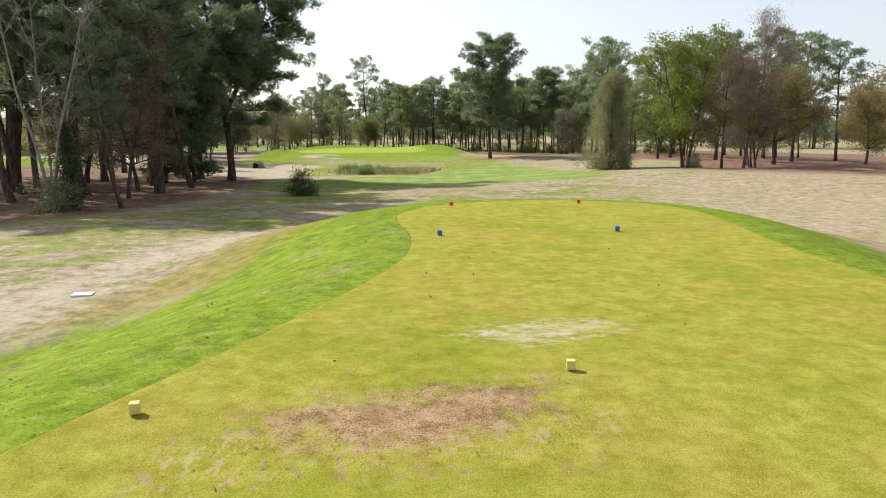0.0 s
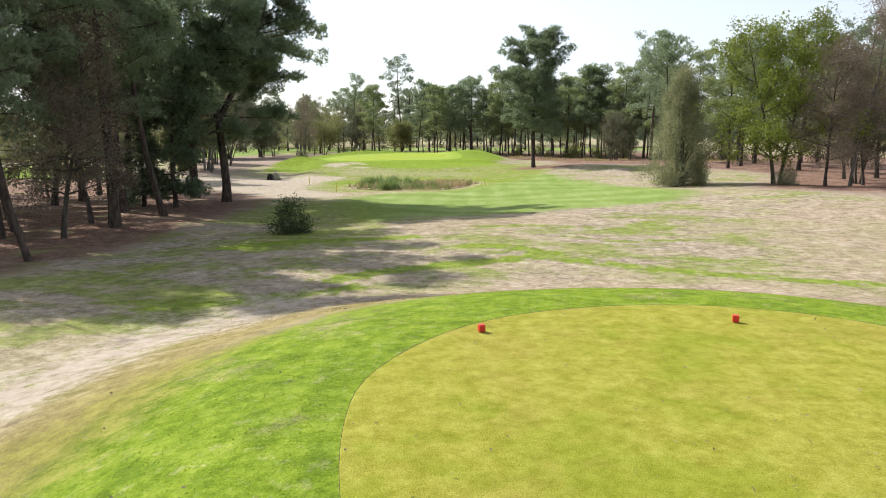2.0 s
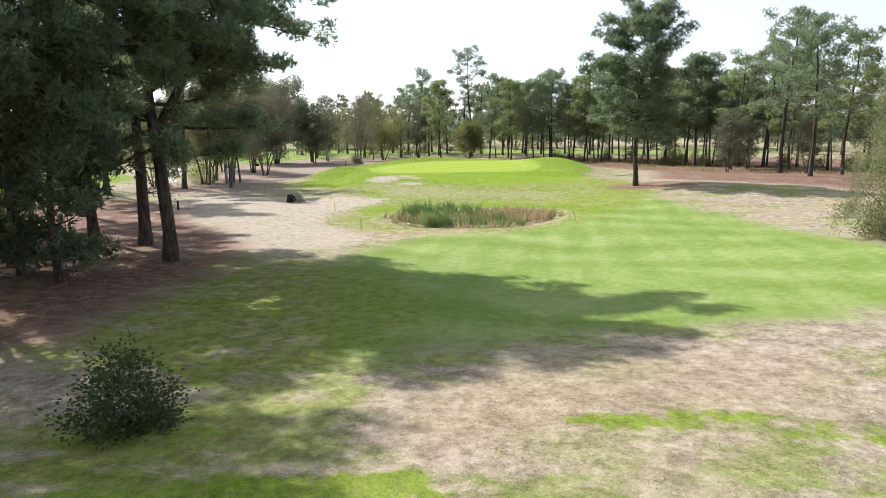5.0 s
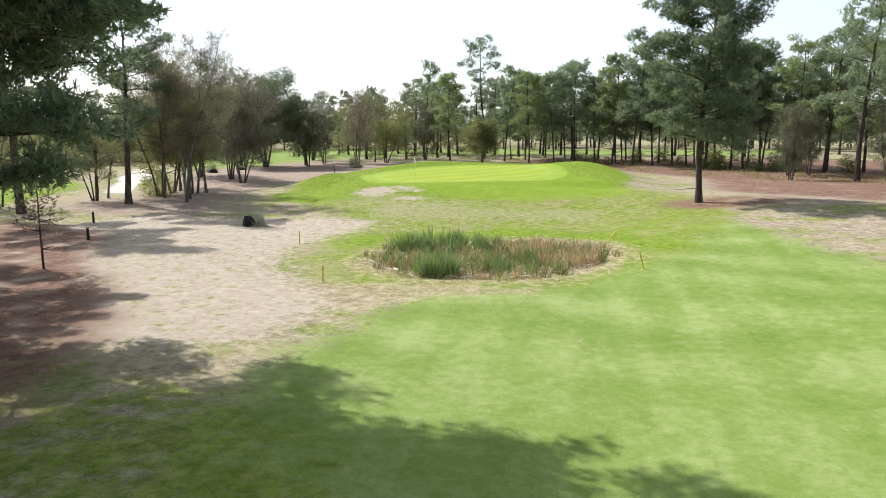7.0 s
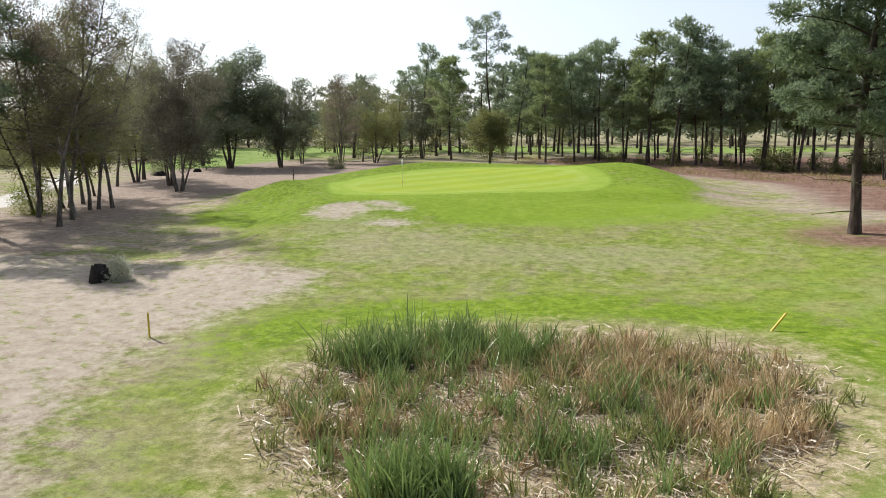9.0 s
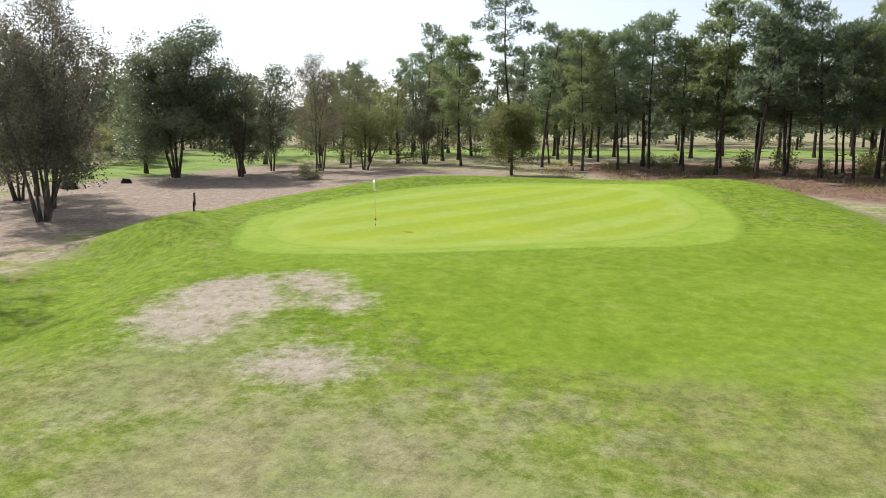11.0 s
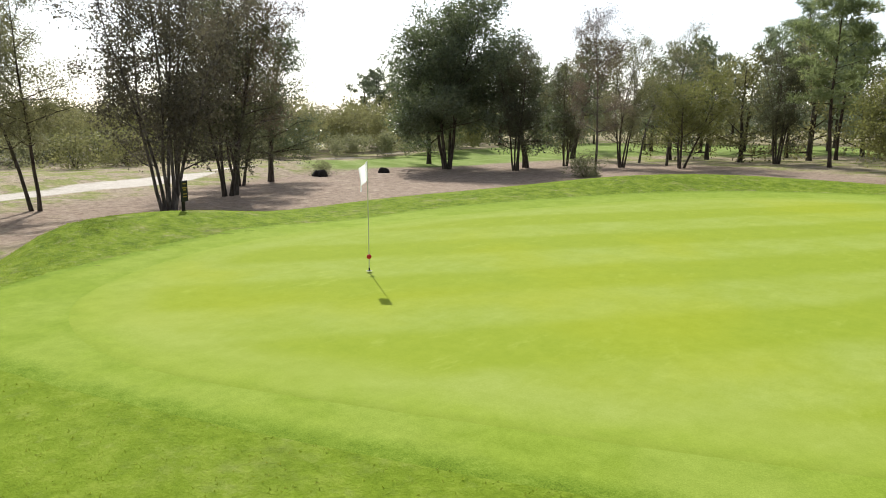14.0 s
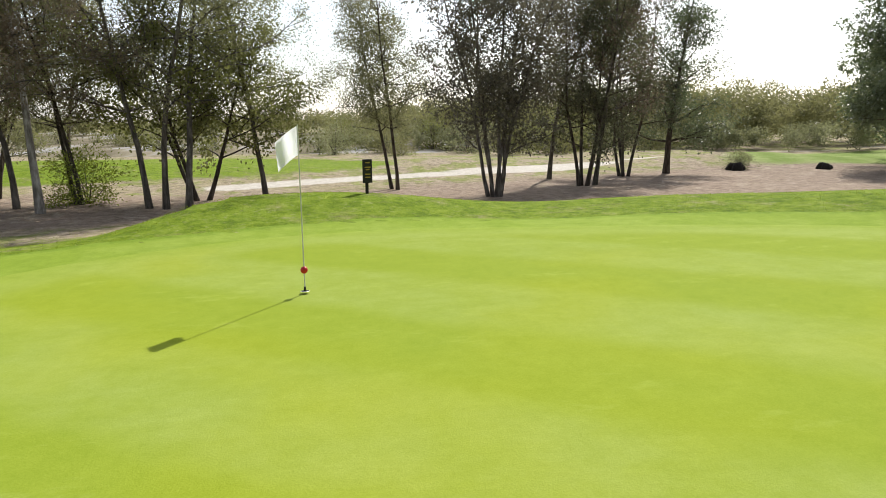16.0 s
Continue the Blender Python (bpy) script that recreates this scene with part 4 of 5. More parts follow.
pine_low = pine(18, 9.0, 0.12, 3.2, M_NEEDLE, "small dense pine branched almost to the ground", limbs=28, per=60, needle=(0.34, 0.075))
oak_n = broadleaf(45, 11.5, 4.2, M_OAK, M_BARK_D, "dark bushy oak with dense low crown", stems=1, clear=0.2, limbs=24, per=130, fine=True, leaf=(0.14, 0.11), thick=0.016, sparse=0.72, name="oak_tree", clump=1.35, puff=True)
oak_a = broadleaf(21, 16.0, 9.0, M_OAK, M_BARK_D, "dense dark green evergreen oak with several trunks", stems=4, clear=0.3, limbs=26, per=74, fine=True, leaf=(0.24, 0.18), spread=0.22, sparse=0.62, name="oak_tree", clump=1.75, puff=True)
oak_b = broadleaf(22, 12.5, 5.4, M_OAK, M_BARK_D, "dark green oak with rounded crown", stems=1, clear=0.2, limbs=22, per=46, fine=True, leaf=(0.26, 0.18), sparse=0.6, name="oak_tree", clump=1.5, puff=True)
birch_a = broadleaf(31, 14.0, 3.4, M_BIRCH, M_BARK_S, "slender birch with thin olive foliage", stems=1, clear=0.36, limbs=28, per=300, fine=True, leaf=(0.085, 0.07), thick=0.008, sparse=0.4, droop=0.05, name="birch_tree")
birch_b = broadleaf(32, 13.0, 3.6, M_RUSSET, M_BARK_S, "birch with sparse russet brown foliage", stems=1, clear=0.34, limbs=30, per=300, fine=True, leaf=(0.085, 0.07), thick=0.008, sparse=0.48, droop=0.05, name="birch_tree")
birch_w = broadleaf(39, 13.5, 3.2, M_BIRCH, M_BARK_B, "white-barked birch with thin olive foliage", stems=1, clear=0.38, limbs=26, per=280, fine=True, leaf=(0.085, 0.07), thick=0.0095, sparse=0.4, droop=0.05, name="birch_tree")
birch_c = broadleaf(38, 12.5, 3.9, M_RUSSET, M_BARK_D, "dark-stemmed birch with fading russet brown leaves", stems=1, clear=0.22, limbs=32, per=240, fine=True, leaf=(0.1, 0.085), thick=0.0095, sparse=0.72, droop=0.04, name="birch_tree")
birch_v = broadleaf(40, 12.0, 3.0, M_BIRCH, M_BARK_D, "twin-stemmed birch with very thin olive foliage", stems=2, clear=0.34, limbs=22, per=270, fine=True, leaf=(0.09, 0.075), thick=0.0105, spread=0.16, sparse=0.86, droop=0.03, name="birch_tree")
birch_d = broadleaf(44, 13.5, 4.2, M_MAPLE, M_BARK_S, "slender tree with hanging yellow-green foliage", stems=1, clear=0.28, limbs=34, per=260, fine=True, leaf=(0.09, 0.075), thick=0.009, sparse=0.72, droop=0.05, name="birch_tree")
clump_a = broadleaf(33, 13.0, 4.0, M_BIRCH, M_BARK_D, "multi-stemmed tree with thin grey-green foliage", stems=5, clear=0.24, limbs=22, per=190, fine=True, leaf=(0.11, 0.09), thick=0.0135, spread=0.2, sparse=0.52, name="alder_tree")
clump_b = broadleaf(34, 12.5, 4.2, M_ALDER, M_BARK_D, "multi-stemmed tree with dull olive foliage", stems=4, clear=0.26, limbs=22, per=175, fine=True, leaf=(0.125, 0.1), thick=0.014, spread=0.16, sparse=0.72, name="alder_tree")
clump_c = broadleaf(42, 13.0, 4.0, M_DUSK, M_BARK_S, "grey many-stemmed alder with dense dull foliage", stems=7, clear=0.27, limbs=22, per=150, fine=True, leaf=(0.12, 0.1), thick=0.0155, spread=0.2, sparse=0.74, name="alder_tree")
lime = broadleaf(35, 13.5, 5.4, M_LIME, M_BARK_D, "broad tree with bright yellow-green leaves on dark trunks", stems=2, clear=0.2, limbs=24, per=105, leaf=(0.19, 0.13), thick=0.015, spread=0.14, sparse=0.7, name="maple_tree", clump=1.2, puff=True)
round_t = broadleaf(36, 8.2, 4.8, M_MAPLE, M_BARK_D, "low spreading tree with olive brown foliage", stems=3, clear=0.3, limbs=22, per=120, leaf=(0.15, 0.11), thick=0.02, spread=0.4, sparse=0.8, name="hawthorn_tree")
olive_t = broadleaf(43, 7.4, 3.9, M_MAPLE, M_BARK_D, "small round-headed tree with dense olive foliage", stems=2, clear=0.36, limbs=30, per=120, leaf=(0.15, 0.11), thick=0.02, spread=0.1, sparse=0.95, name="hawthorn_tree", clump=1.15)
rusty_t = broadleaf(37, 8.2, 4.9, M_RUSTY, M_BARK_D, "round-headed tree with rusty olive leaves on dry grass", stems=1, clear=0.3, limbs=30, per=110, leaf=(0.16, 0.11), thick=0.02, sparse=0.95, name="hawthorn_tree", clump=1.15)

# ---- the wood beside the tee ----
GRP_L = "pines of the wood beside the tee"
LEANERS = ((-21.8, 43.8, 0, 1.0), (-16.4, 36.4, 20, 0.62), (-23.5, 38.8, 340, 1.05), (-25.5, 43.3, 30, 1.0), (-23.4, 41.2, 300, 0.95), (-18.0, 51.5, 10, 1.0))
stand(pine_fork, -18.6, 63.3, 32, 0.94, group=GRP_L)
for k, x, y, a, s in ((pine_a, -18.5, 46.6, 20, 0.95), (pine_b, -21.7, 53.8, 80, 1.0), (pine_a, -21.3, 41.6, 200, 0.95),
                      (pine_b, -24.7, 60.6, 10, 1.0), (pine_c, -30.5, 50.8, 60, 1.0), (pine_b, -31.2, 65.9, 170, 1.05), (pine_a, -27.0, 45.0, 260, 1.0),
                      (pine_a, -34.0, 41.0, 30, 1.05), (pine_c, -35.0, 57.5, 110, 1.0), 
                      (pine_b, -38.0, 48.0, 220, 1.0), (pine_a, -41.0, 62.0, 330, 1.0), 
                      (pine_c, -42.0, 36.0, 95, 1.0), (pine_a, -47.0, 52.0, 250, 1.0), (pine_b, -44.5, 72.0, 50, 1.0), (pine_a, -44.7, 96.7, 190, 1.05), (pine_a, -27.0, 69.5, 75, 1.0), (pine_a, -23.2, 68.6, 15, 1.12), (pine_a, -36.0, 81.0, 145, 0.9), (pine_a, -52.0, 66.0, 120, 1.0)):
    stand(k, x, y, a, s, group=GRP_L)
stand(pine_low, -19.8, 57.1, 40, 1.1)
stand(pine_low, -22.6, 58.4, 190, 1.0)
for x, y, a, s in ((-30.0, 60.0, 120, 0.8), (-36.0, 52.0, 10, 0.9), (-40.0, 42.0, 90, 1.0), (-33.5, 72.5, 200, 0.8)):
    stand(oak_b, x, y, a, s)
stand(clump_b, -35.5, 68.5, 0, 0.9)
stand(birch_c, -18.8, 42.5, 0, 0.9)
stand(birch_c, -20.5, 48.0, 130, 1.0)
for x, y, a, s in LEANERS:
    stand(pine_t, x, y, a, s, group=GRP_L)
stand(shrub(84, 4.4, 0.5, M_OAK, "dark ivy climbing an old trunk", 4200, (0.13, 0.1), "ivy", tall=True), -18.3, 35.0)
stand(bare_tree(41, 12.5, "leafless grey birch with several thin stems"), -19.3, 35.2, 0)

# ---- trees beyond the pond on the shaded side ----
thin_pine = pine(51, 5.4, 0.45, 1.1, M_RUSSET, "small dying pine with reddish brown needles", limbs=18, per=9, needle=(0.26, 0.04), thick=0.012, dead=6)
stand(thin_pine, -27.4, 77.9, 0)
GRP_B = "birches beside the putting green"
for k, x, y, a, s in ((pine_b, -40.9, 104.9, 0, 0.98), (birch_a, -36.4, 106.8, 30, 1.12), (birch_b, -37.7, 109.7, 100, 1.18), (birch_w, -39.2, 111.9, 210, 1.12), (birch_v, -42.5, 112.4, 40, 1.05),
                      (birch_b, -40.8, 115.6, 320, 1.12), (birch_a, -40.6, 116.3, 15, 1.05), (birch_a, -40.1, 117.3, 140, 1.1), (birch_d, -44.7, 120.1, 250, 1.0), (birch_a, -46.9, 110.5, 15, 0.85)):
    stand(k, x, y, a, s, group=GRP_B)
for k, x, y, a, s in ((birch_b, -40.8, 110.4, 0, 1.15), (round_t, -43.9, 117.2, 0, 1.1), (clump_a, -46.0, 107.4, 60, 0.85), (clump_c, -42.6, 131.0, 0, 1.12), (birch_v, -48.3, 126.8, 40, 1.0),
                      (clump_b, -47.2, 137.2, 20, 1.05), (birch_b, -47.6, 138.0, 80, 1.15), (clump_b, -55.0, 143.0, 160, 1.12), (oak_n, -56.5, 146.8, 100, 1.1), (birch_a, -53.5, 137.2, 10, 1.15),
                      (clump_a, -50.5, 101.0, 150, 0.9)):
    stand(k, x, y, a, s)
stand(shrub(85, 2.3, 1.9, M_LIME, "yellow-green bush at the foot of two dark birches", 5200, (0.12, 0.05)), -42.6, 112.6)

# ---- trees behind the putting green ----
stand(oak_a, -55.4, 167.0, 0, 1.02)
stand(clump_b, -48.0, 168.5, 60, 1.0)
stand(oak_b, -50.2, 173.3, 250, 1.1)
stand(oak_b, -62.5, 172.0, 200, 0.95)
stand(oak_b, -55.5, 191.0, 90, 1.15)
for k, x, y, a, s in ((birch_b, -37.6, 164.8, 0, 1.0), (round_t, -36.6, 179.5, 30, 1.1), (clump_a, -41.5, 177.0, 0, 1.05), (birch_a, -40.0, 184.0, 60, 1.05), (clump_b, -31.0, 190.0, 10, 1.0), (birch_a, -46.0, 190.0, 10, 1.0),
                      (oak_b, -45.5, 197.0, 10, 1.1), (olive_t, -17.0, 170.5, 90, 1.0), (clump_b, -48.5, 178.0, 250, 0.9)):
    stand(k, x, y, a, s)
for k, x, y, a, s in ((pine_hi, -19.8, 197.0, 0, 1.05), (pine_hi, -34.6, 206.0, 120, 0.9), (pine_m, -34.0, 214.0, 40, 0.95), (pine_y, -25.3, 186.5, 0, 1.25), (pine_m, -28.5, 203.0, 90, 0.85),
                      (pine_m, -13.0, 205.0, 200, 0.95), (pine_m, -8.0, 212.0, 10, 1.0), (pine_m, -40.0, 222.0, 10, 1.0), (pine_m, -22.0, 222.0, 100, 0.95)):
    stand(k, x, y, a, s)

# ---- the pine wood on the sunny side ----
GRP_R = "pines of the wood along the fairway"
stand(pine(19, 19.0, 0.31, 6.0, M_NEEDLE, "large solitary maritime pine with full rounded crown", limbs=58, per=86, needle=(0.34, 0.062), thick=0.0155, top=0.64, tuft=1.1), 7.6, 105.2, 30, 0.88)
for k, x, y, a, s in ((pine_m, 30.3, 136.0, 100, 1.25), (pine_m, 34.0, 158.0, 10, 1.12), (pine_y, -14.0, 195.9, 0, 0.98), (pine_z, -11.1, 197.0, 40, 1.2), (pine_y, -9.4, 178.5, 90, 1.2), (pine_z, -5.0, 183.3, 130, 1.18),
                      (pine_z, -1.2, 185.1, 170, 1.32), (pine_y, 5.3, 176.3, 210, 1.4), (pine_z, 8.2, 170.4, 300, 1.4), (pine_y, 6.1, 180.0, 20, 1.05), (pine_z, 11.9, 174.1, 70, 1.22), (pine_z, 16.5, 167.9, 115, 1.08),
                      (pine_y, 19.5, 168.3, 200, 1.28), (pine_z, 22.4, 163.8, 260, 1.36), (pine_y, 24.4, 164.4, 310, 1.4), (pine_z, 26.3, 162.2, 35, 1.36), (pine_n, 29.5, 156.0, 80, 1.05)):
    stand(k, x, y, a, s, group=GRP_R)
stand(clump_b, 27.1, 150.4, 0, 0.82)
row = ((-10.8, 190.8), (-14.5, 186.0), (-1.6, 188.7), (2.5, 181.5), (10.5, 180.7), (7.8, 186.9), (13.6, 179.5), (15, 172.7), (17.8, 176.5), (20.3, 172.2), (24.2, 171.5), (28.2, 168.5), (31.5, 163), (35.6, 150), (39, 142), (43, 130), (41, 124), (46, 114),
       (36, 163), (40, 160), (20, 181), (-3, 194), (3.5, 191), (28, 177), (33, 170), (47, 150), (48, 137), (53, 124), (42, 152), (9, 194), (-7, 199), (16, 190), (24, 184), (50, 105), (57, 112), (45, 98), (38, 110))
rr = random.Random(5)
for i, (x, y) in enumerate(row):
    near = y < 155 and x > 18
    stand((pine_y, pine_z, pine_m, pine_y, pine_n)[i % 5] if not near else (pine_m, pine_n, pine_z, pine_m)[i % 4], x, y, rr.uniform(0, 360), rr.uniform(0.9, 1.12) * (1.15 if i % 5 in (0, 1, 3) and not near else 0.92), group=GRP_R)
for x, y, s in ((24, 139, 0.75), (34, 137, 0.8), (39, 126, 0.7), (30, 152, 0.7)):
    stand(clump_b, x, y, s * 300, s)

# ---- trees beside the fairway ----
stand(shrub(61, 9.6, 2.75, M_WILLOW, "tall grey-green columnar willow leafy to the ground", 58000, (0.125, 0.052), "willow_bush", tall=True), 17.1, 71.2, 0)
stand(lime, 23.5, 67.3, 30, 0.93)
stand(birch_c, 25.9, 64.6, 200, 0.85)
stand(birch_b, 29.1, 67.4, 10, 1.12)
stand(birch_c, 31.0, 69.0, 140, 0.85)
stand(clump_b, 31.5, 71.0, 60, 0.85)
stand(rusty_t, 42.6, 70.4, 20, 0.85)
stand(rusty_t, 38.0, 80.0, 120, 1.15)
stand(rusty_t, 50.0, 78.0, 220, 1.2)
stand(birch_c, 33.5, 77.0, 80, 1.0)
for k, x, y, a, s in ((pine_m, 36, 92, 0, 0.9), (pine_m, 45, 90, 60, 0.9), (pine_m, 54, 96, 160, 0.9), (pine_n, 30, 97, 250, 0.85), (pine_m, 34, 104, 40, 0.9), (pine_m, 60, 84, 200, 0.9), (pine_m, 27.5, 116, 300, 0.95), (pine_n, 33, 122, 20, 0.95), (pine_m, 66, 98, 20, 1.0)):
    stand(k, x, y, a, s, group=GRP_R)

UNDER = shrub(76, 1.9, 1.3, M_MAPLE, "low olive bush under the pines", 900, (0.2, 0.12))
ru = random.Random(14)
for i in range(44):
    x = ru.uniform(-14, 52)
    y = 206 - 0.95 * max(0, x) + ru.uniform(-26, 14)
    if outside(WOOD_R, x, y) < -6:
        stand(UNDER, x, y, ru.uniform(0, 360), ru.uniform(0.6, 1.5), group="bushes under the pines")

# ---- far woods that close the view ----
GRP_F = "far trees round the course"
far_pine = pine(71, 15.5, 0.26, 4.6, M_FAR, "far grey-green pine in the tree line", limbs=16, per=12, needle=(0.6, 0.22), dead=0, twigs=False)
far_oak = broadleaf(72, 11.0, 5.0, M_FAR_SCRUB, M_BARK_D, "far olive green tree in the tree line", stems=1, clear=0.1, limbs=13, per=36, leaf=(0.32, 0.24), sparse=0.97, name="broadleaf_tree", twigs=False)
far_bush = shrub(73, 3.2, 2.6, M_MAPLE, "far olive scrub bush in the marsh", 1500, (0.2, 0.13), "scrub_bush")
far_sallow = shrub(74, 3.4, 2.4, M_WILLOW, "far grey-green scrub bush in the marsh", 1500, (0.2, 0.12), "scrub_bush")
far_gold = shrub(75, 2.8, 2.4, M_FAR_SCRUB, "far pale olive scrub bush in the marsh", 1500, (0.2, 0.13), "scrub_bush")
rf = random.Random(9)
made = 0
while made < 80:
    a, d = rf.uniform(-0.6, 1.15), rf.uniform(175, 235)
    x, y = -10 + math.sin(a) * d, 70 + math.cos(a) * d * 0.9
    if outside(FAR_FAIR, x, y) < -12 or outside(BROWN_L, x, y) < 6 or (x > 15 and y < 215) or along(CART, x, y) < 8:
        continue
    stand(far_pine if rf.random() < 0.72 else far_oak, x, y, rf.uniform(0, 360), rf.uniform(0.8, 1.15), group=GRP_F)
    made += 1
for x, y, k, s in ((-48, 213, far_pine, 1.0), (-43, 216, far_oak, 1.1), (-38, 212, far_pine, 0.95), (-33, 219, far_pine, 1.05), (-28, 214, far_oak, 1.15), (-24, 217, far_pine, 1.0), (-19, 212, far_pine, 1.1), (-14, 217, far_pine, 1.0),
                   (-9, 221, far_oak, 1.1), (-4, 215, far_pine, 1.05), (2, 219, far_pine, 1.0), (8, 213, far_pine, 1.1), (14, 219, far_pine, 1.0), (21, 212, far_pine, 1.1), (28, 218, far_pine, 1.05), (35, 209, far_pine, 1.0),
                   (-53, 208, far_oak, 1.0), (-58, 216, far_oak, 1.0), (-51, 224, far_pine, 1.0), (-64, 205, far_oak, 1.1), (-68, 212, far_pine, 0.9), (-30, 198, far_oak, 1.1), (-42, 200, far_oak, 1.1), (-36, 194, far_oak, 1.0)):
    stand(k, x, y, x * 31, s, group=GRP_F)
for i in range(60):
    x, y = rf.uniform(-104, -82), rf.uniform(84, 170)
    if along(CART, x, y) > 7 and outside(FAR_FAIR, x, y) > 3 and outside(FAR_GREEN, x, y) > 2 and rf.random() < 0.12 + 0.7 * (y > 122):
        stand((far_sallow, far_bush, far_sallow, far_gold, far_bush)[i % 5], x, y, rf.uniform(0, 360), rf.uniform(0.6, 1.3), group=GRP_F)
for i in range(60):
    x, y = rf.uniform(-150, -106), rf.uniform(60, 250)
    if outside(FAR_FAIR, x, y) > 3 and along(CART, x, y) > 6:
        stand((far_bush, far_sallow, far_bush, far_gold)[i % 4], x, y, rf.uniform(0, 360), rf.uniform(0.5, 1.1), group=GRP_F)


def far_woods(name, label, mat, seed, trees, each, near, deep, arc, tops, size):
    """A belt of tree tops, too far off to tell the trees apart: tops give the height along the arc (bearing in degrees from +y towards -x)."""
    rng = np.random.default_rng(seed)
    a = rng.uniform(*arc, trees)
    d = near + deep * rng.random(trees)
    cx, cy = -15 - np.sin(np.radians(a)) * d, 115 + np.cos(np.radians(a)) * d
    top = np.interp(a, *zip(*tops)) * rng.uniform(0.62, 1.08, trees)
    wide = rng.uniform(0.28, 0.5, trees) * np.clip(top, 4, 11)
    puffs = 7
    pc = unit(rng.normal(0, 1, (trees, puffs, 3))) * rng.uniform(0.3, 0.75, (trees, puffs, 1))
    pc = np.stack((cx, cy, top * 0.52 + height(cx, cy)), 1)[:, None] + pc * np.stack((wide, wide, top * 0.5), 1)[:, None]
    c, r = pc.reshape(-1, 3), np.repeat(wide * 0.42, puffs)
    k = each // puffs
    q = unit(rng.normal(0, 1, (len(c) * k, 3))) * (rng.random((len(c) * k, 1)) ** 0.4)
    pos = np.repeat(c, k, 0) + q * np.repeat(r, k)[:, None] * np.array([1, 1, 0.85])
    ax = unit(q + rng.normal(0, 0.7, q.shape) + np.array([0, 0, 0.3]))
    s = size * rng.uniform(0.65, 1.35, len(pos))
    me = leaf_mesh(name, pos, ax, unit(np.cross(ax, rng.normal(0, 1, q.shape))), s, s * 0.7, mat, False)
    return tagged(new(name, me), label, "woods", kind="stuff")


far_woods("far_woods", "dark pine and oak woods along the horizon", M_FAR, 3, 520, 260, 150, 60, (-80, 48), ((-80, 13), (48, 13)), 0.75)
far_woods("rear_woods", "pine woods that close the course behind the tee", M_FAR, 5, 150, 90, 190, 50, (125, 290), ((125, 12), (290, 14)), 1.6)
far_woods("path_woods", "grey-olive woods beyond the cart path", M_FAR_SCRUB, 8, 330, 620, 92, 40, (36, 82), ((36, 8.5), (48, 9), (58, 10.5), (70, 9), (82, 8)), 0.3)
far_woods("path_scrub", "low olive scrub in front of the path woods", M_WILLOW, 9, 120, 500, 84, 10, (38, 84), ((38, 4), (60, 4.6), (84, 3.6)), 0.2)
far_woods("marsh_woods", "low grey-olive woods beyond the marsh", M_FAR_SCRUB, 6, 380, 120, 170, 40, (78, 130), ((78, 9.5), (88, 7.5), (96, 5.5), (104, 4.4), (130, 5.5)), 0.6)

# ---- shrubs ----
bush = shrub(81, 1.8, 1.35, M_SHRUB, "dark evergreen shrub on the shaded rough", 4200, (0.12, 0.07))
stand(bush, -8.6, 44.4, 0, 0.8)
pale = shrub(82, 1.7, 1.3, M_WILLOW, "pale grey-green shrub at a tree foot", 3000, (0.12, 0.06))
stand(pale, -18.6, 34.2, 0, 1.0)
stand(pale, 23.9, 66.6, 70, 0.8)
stand(pale, -37.9, 164.0, 200, 1.1)


# ---- things ----
def part(name, bm, mat, parent, label="", smooth_shade=False):
    me = bpy.data.meshes.new(name)
    bm.to_mesh(me)
    bm.free()
    me.materials.append(mat)
    if smooth_shade:
        me.polygons.foreach_set("use_smooth", [True] * len(me.polygons))
    ob = new(name, me)
    ob.parent = parent
    if label:
        ob["label"] = label
    return ob


def box(sx, sy, sz, x=0, y=0, z=0, bevel=0.0, m=None):
    bm = bmesh.new()
    bmesh.ops.create_cube(bm, size=1, matrix=Matrix.Translation((x, y, z)) @ (m or Matrix()) @ Matrix.Diagonal((sx, sy, sz, 1)))
    if bevel:
        bmesh.ops.bevel(bm, geom=bm.edges[:], offset=bevel, segments=2, affect="EDGES", profile=0.6)
    return bm


def cyl(r1, r2, h, x=0, y=0, z=0, seg=14, bevel=0.0, m=None):
    bm = bmesh.new()
    bmesh.ops.create_cone(bm, cap_ends=True, segments=seg, radius1=r1, radius2=r2, depth=h, matrix=Matrix.Translation((x, y, z)) @ (m or Matrix()))
    if bevel:
        bmesh.ops.bevel(bm, geom=[e for e in bm.edges if len(e.link_faces) == 2 and e.calc_face_angle(0) > 0.7], offset=bevel, segments=2, affect="EDGES")
    return bm


def group_at(name, label, category, x, y, turn=0, group="", dz=0.0):
    e = tagged(new(name), label, category, group)
    e.matrix_basis = pose(x, y, H(x, y) + dz, 0, 0, turn)
    return e


def tee_marker(x, y, color, word, turn):
    m = plain("marker_" + word, color, 0.45, 0.5, 60, 0.12)
    e = group_at("tee_marker", word + " painted wooden block marker on the tee", "tee marker", x, y, turn, "tee markers", 0.02)
    w = 0.085 if "yellow" in word else 0.1
    part("block", box(w, w, w * 1.1, 0, 0, w * 0.58, 0.01), m, e)
    part("spike", cyl(0.006, 0.006, 0.1, 0, 0, -0.04, 8), M_STEEL, e, "thin steel ground spike")


